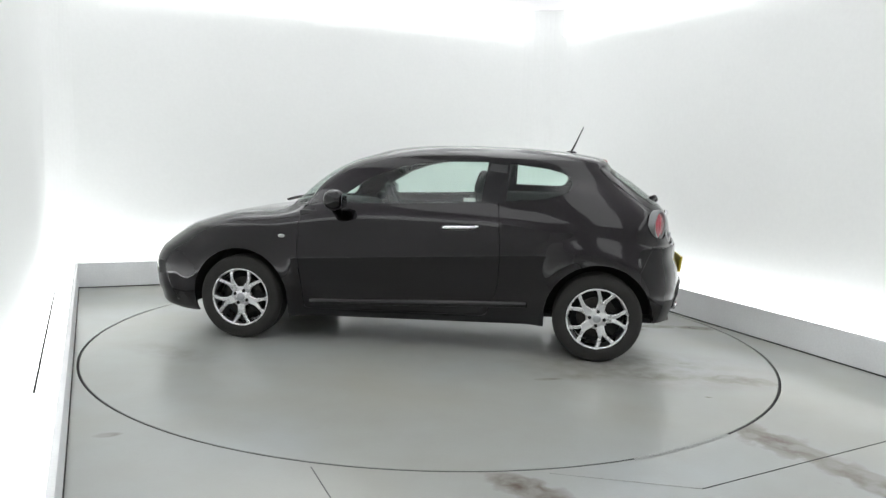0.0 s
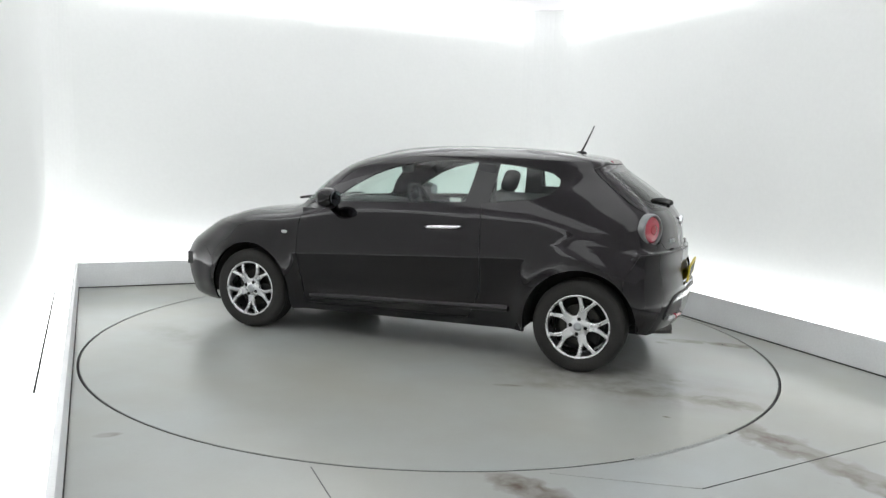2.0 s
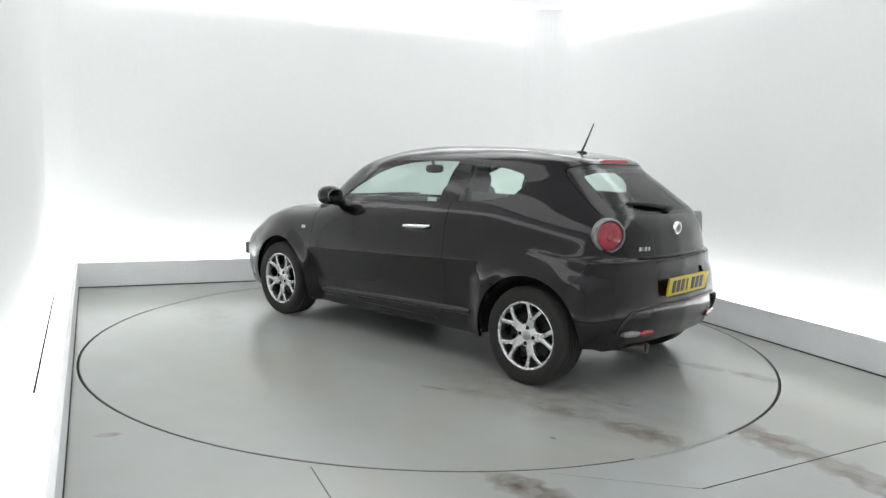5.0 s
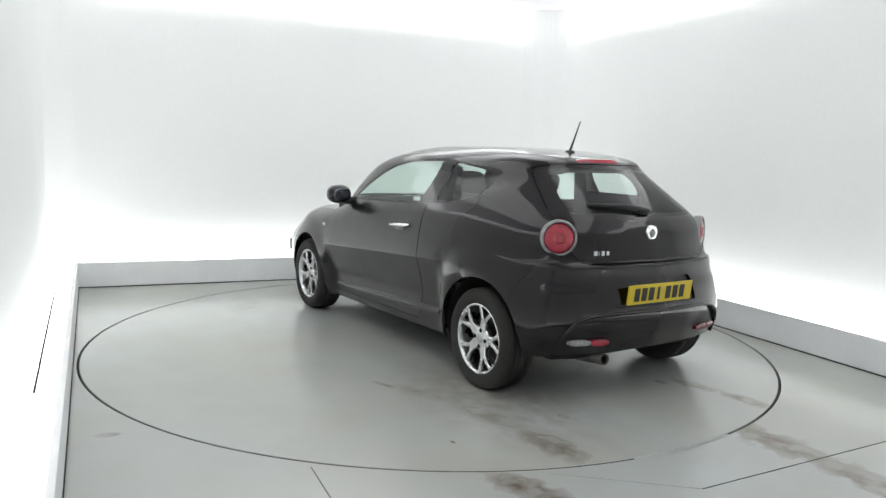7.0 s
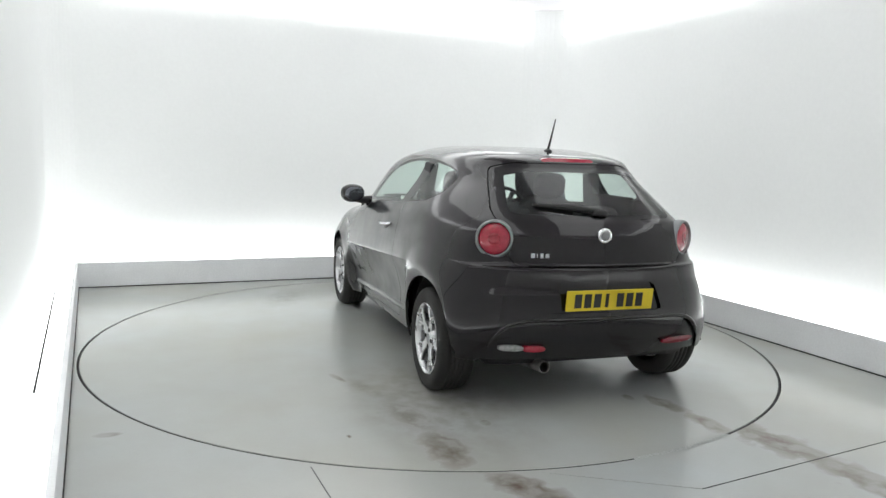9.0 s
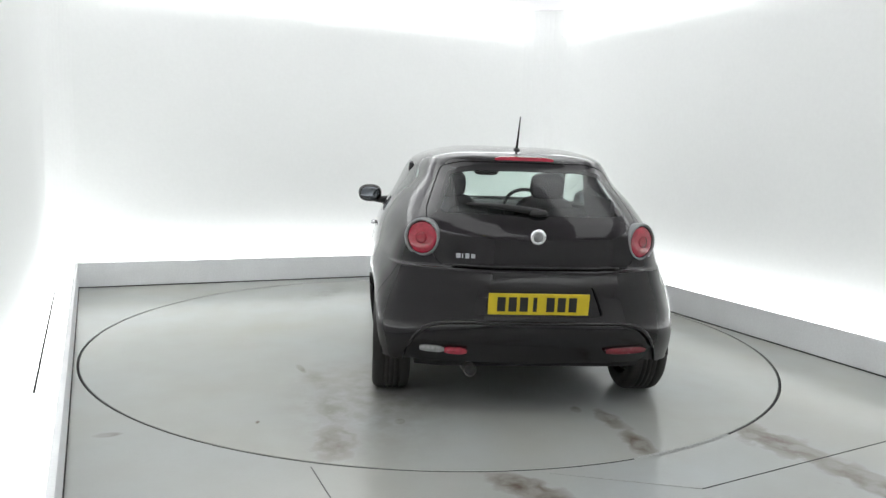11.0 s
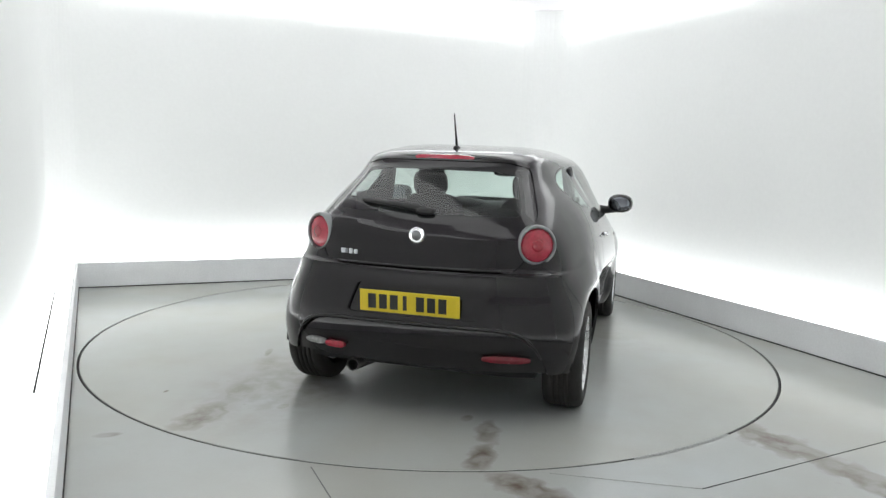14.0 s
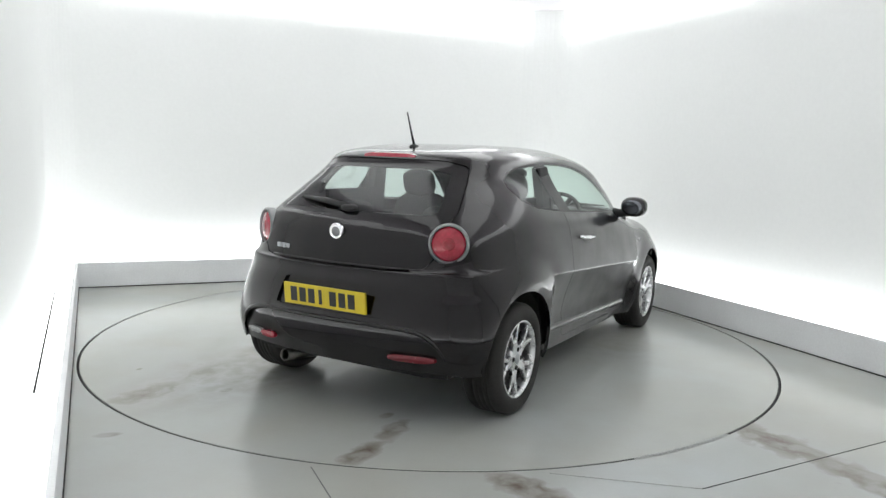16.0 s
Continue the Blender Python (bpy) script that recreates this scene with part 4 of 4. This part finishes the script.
    bm = tube(bmesh.new(), [(tail_x(grid, abs(y), z) - 0.010, y, z) for y, z in ((0.03, 1.085), (0.12, 1.094), (0.22, 1.101), (0.36, 1.110))], [0.009, 0.013, 0.013, 0.008], 8)
    part("wiper_blade", bm, RUBBER, wiper, smooth=True)
    # windscreen wipers at the cowl
    for s, y0, y1 in ((1, 0.52, -0.02), (-1, -0.02, -0.52)):
        bm = tube(bmesh.new(), [(1.05 - 0.12 * abs(y) ** 2, y, 1.0 - 0.008) for y in np.linspace(y0, y1, 8)], [0.008, 0.010, 0.011, 0.011, 0.011, 0.010, 0.009, 0.006], 8)
        part("windscreen_wiper", bm, TRIM, car, "black windscreen wiper", True, OFFSET)
    # headlamps
    for s in (1, -1):
        bm = blob(bmesh.new(), (1.60, s * 0.60, 0.70), (0.13, 0.10, 0.080), 2.2, Matrix.Identity(4))
        part("headlamp", bm, CLEAR_LENS, car, "clear oval headlamp", True, OFFSET)
    # dark trim at the corner of the front bumper
    bm = box(bmesh.new(), (1.80, 0.715, 0.425), (1.925, 0.750, 0.525), None, 0.006)
    part("bumper_trim", bm, TRIM, car, "black trim at the front bumper's corner", False, OFFSET)
    # sticker inside the door window
    bm = box(bmesh.new(), (-0.395, 0.735, 1.045), (-0.315, 0.738, 1.072))
    part("sticker", bm, PAPER, car, "small pale sticker in the door window", False, OFFSET)


def make_cabin(car):
    # floor tub, inner walls and shelf
    bm = bmesh.new()
    box(bm, (-1.55, -0.55, 0.285), (0.95, 0.55, 0.30))
    for s in (1, -1):
        box(bm, (-0.84, s * 0.735 - 0.02, 0.28), (0.85, s * 0.735 + 0.02, 0.94), None, 0.01)
    part("cabin_tub", bm, DASH, car, "dark cabin lining", False, OFFSET)
    bm = box(bmesh.new(), (-1.62, -0.50, 0.98), (-1.02, 0.50, 1.0), None, 0.008)
    part("parcel_shelf", bm, DASH, car, "black parcel shelf", False, OFFSET)
    bm = bmesh.new()
    blob(bm, (0.72, 0, 0.86), (0.24, 0.70, 0.13), 3.2)
    blob(bm, (0.60, 0.36, 0.97), (0.10, 0.19, 0.045), 2.4)
    part("dashboard", bm, DASH, car, "dark grey dashboard", True, OFFSET)
    # right-hand drive steering wheel
    m = Matrix.Translation((0.38, -0.36, 0.93)) @ Matrix.Rotation(radians(-64), 4, "Y")
    bm = lathe(bmesh.new(), [(0.185 + 0.015 * math.cos(a), 0.015 * math.sin(a)) for a in [2 * math.pi * k / 10 for k in range(10)]], 40, m, True)
    wheel = part("steering_wheel", bm, TRIM, car, "black steering wheel", True, OFFSET)
    bm = bmesh.new()
    blob(bm, (0, 0, -0.01), (0.065, 0.065, 0.03), 2.4, m)
    for a in (90, 210, 330):
        box(bm, (0.03, -0.02, -0.012), (0.178, 0.02, 0.004), m @ Matrix.Rotation(radians(a), 4, "Z"), 0.004)
    part("steering_boss", bm, TRIM, wheel)
    # seats
    for s in (1, -1):
        seat = part("front_seat", blob(bmesh.new(), (0.02, s * 0.35, 0.50), (0.27, 0.25, 0.10), 3.2), CLOTH, car, "dark cloth front seat with headrest", True, OFFSET)
        lean = Matrix.Translation((-0.21, s * 0.345, 0.50)) @ Matrix.Rotation(radians(-17), 4, "Y")
        part("backrest", blob(bmesh.new(), (0, 0, 0.29), (0.085, 0.235, 0.33), 3.4, lean), CLOTH, seat, smooth=True)
        part("headrest", blob(bmesh.new(), (0.0, 0, 0.695), (0.052, 0.118, 0.088), 3.4, lean), CLOTH, seat, smooth=True)
        for y in (-0.05, 0.05):
            part("headrest_post", tube(bmesh.new(), [lean @ Vector((0, y, 0.55)), lean @ Vector((0, y, 0.68))], 0.007, 8), CHROME, seat)
        # belts' anchor
        bm = bmesh.new()
        tube(bm, [(-0.52, s * 0.67, 1.12), (-0.51, s * 0.70, 0.85), (-0.48, s * 0.70, 0.5)], 0.012, 6)
        part("seat_belt", bm, TRIM, seat)
    bench = part("rear_seat", blob(bmesh.new(), (-0.82, 0, 0.50), (0.24, 0.60, 0.10), 3.4), CLOTH, car, "dark cloth rear bench", True, OFFSET)
    lean = Matrix.Translation((-1.02, 0, 0.52)) @ Matrix.Rotation(radians(-20), 4, "Y")
    part("backrest", blob(bmesh.new(), (0, 0, 0.24), (0.08, 0.58, 0.27), 4, lean), CLOTH, bench, smooth=True)
    for s in (1, -1):
        part("headrest", blob(bmesh.new(), (0, s * 0.30, 0.53), (0.05, 0.12, 0.055), 3, lean), CLOTH, bench, smooth=True)
    for s in (1, -1):
        bm = bmesh.new()
        prism(bm, [(-0.44, 0.90), (-0.485, 1.31), (-0.60, 1.30), (-0.60, 0.90)], 0.0, 0.055, Matrix.Translation((0, s * 0.655 + 0.0275, 0)) @ Matrix.Rotation(radians(90), 4, "X"))
        for v in bm.verts:
            v.co.y -= s * max(0.0, v.co.z - 0.95) * 0.17
        trim = box(bmesh.new(), (-1.10, s * 0.60 - 0.012, 0.88), (-0.60, s * 0.60 + 0.012, 1.125), None, 0.01)
        part("rear_side_lining", trim, DASH, car, "dark rear side lining", False, OFFSET)
        part("pillar_lining", bm, DASH, car, "dark pillar lining", False, OFFSET)
    bm = blob(bmesh.new(), (-0.40, 0, 1.345), (0.58, 0.42, 0.030), 4)
    part("headliner", bm, LINER, car, "pale grey headliner", True, OFFSET)
    # inner mirror
    bm = blob(bmesh.new(), (0.36, -0.026, 1.240), (0.02, 0.098, 0.034), 3)
    part("inner_mirror", bm, TRIM, car, "black interior mirror", True, OFFSET)
    bm = tube(bmesh.new(), [(0.36, -0.026, 1.25), (0.385, 0, 1.35)], 0.01, 8)
    part("mirror_stalk", bm, TRIM, car, "", True, OFFSET)


booth()
DISC = turntable()
CAR = make_car()


def heading(t):
    return 172.0355 - 7.0156 * t + 0.0026 * t * t


def motions():
    """The turntable and the car on it turn together about the axis."""
    times = [0.5 * k for k in range(33)]
    walk(CAR, [(t, pose(CENTRE.x, CENTRE.y, 0, 0, 0, heading(t))) for t in times])
    walk(DISC, [(t, pose(CENTRE.x, CENTRE.y, 0, 0, 0, heading(t))) for t in times])


motions()
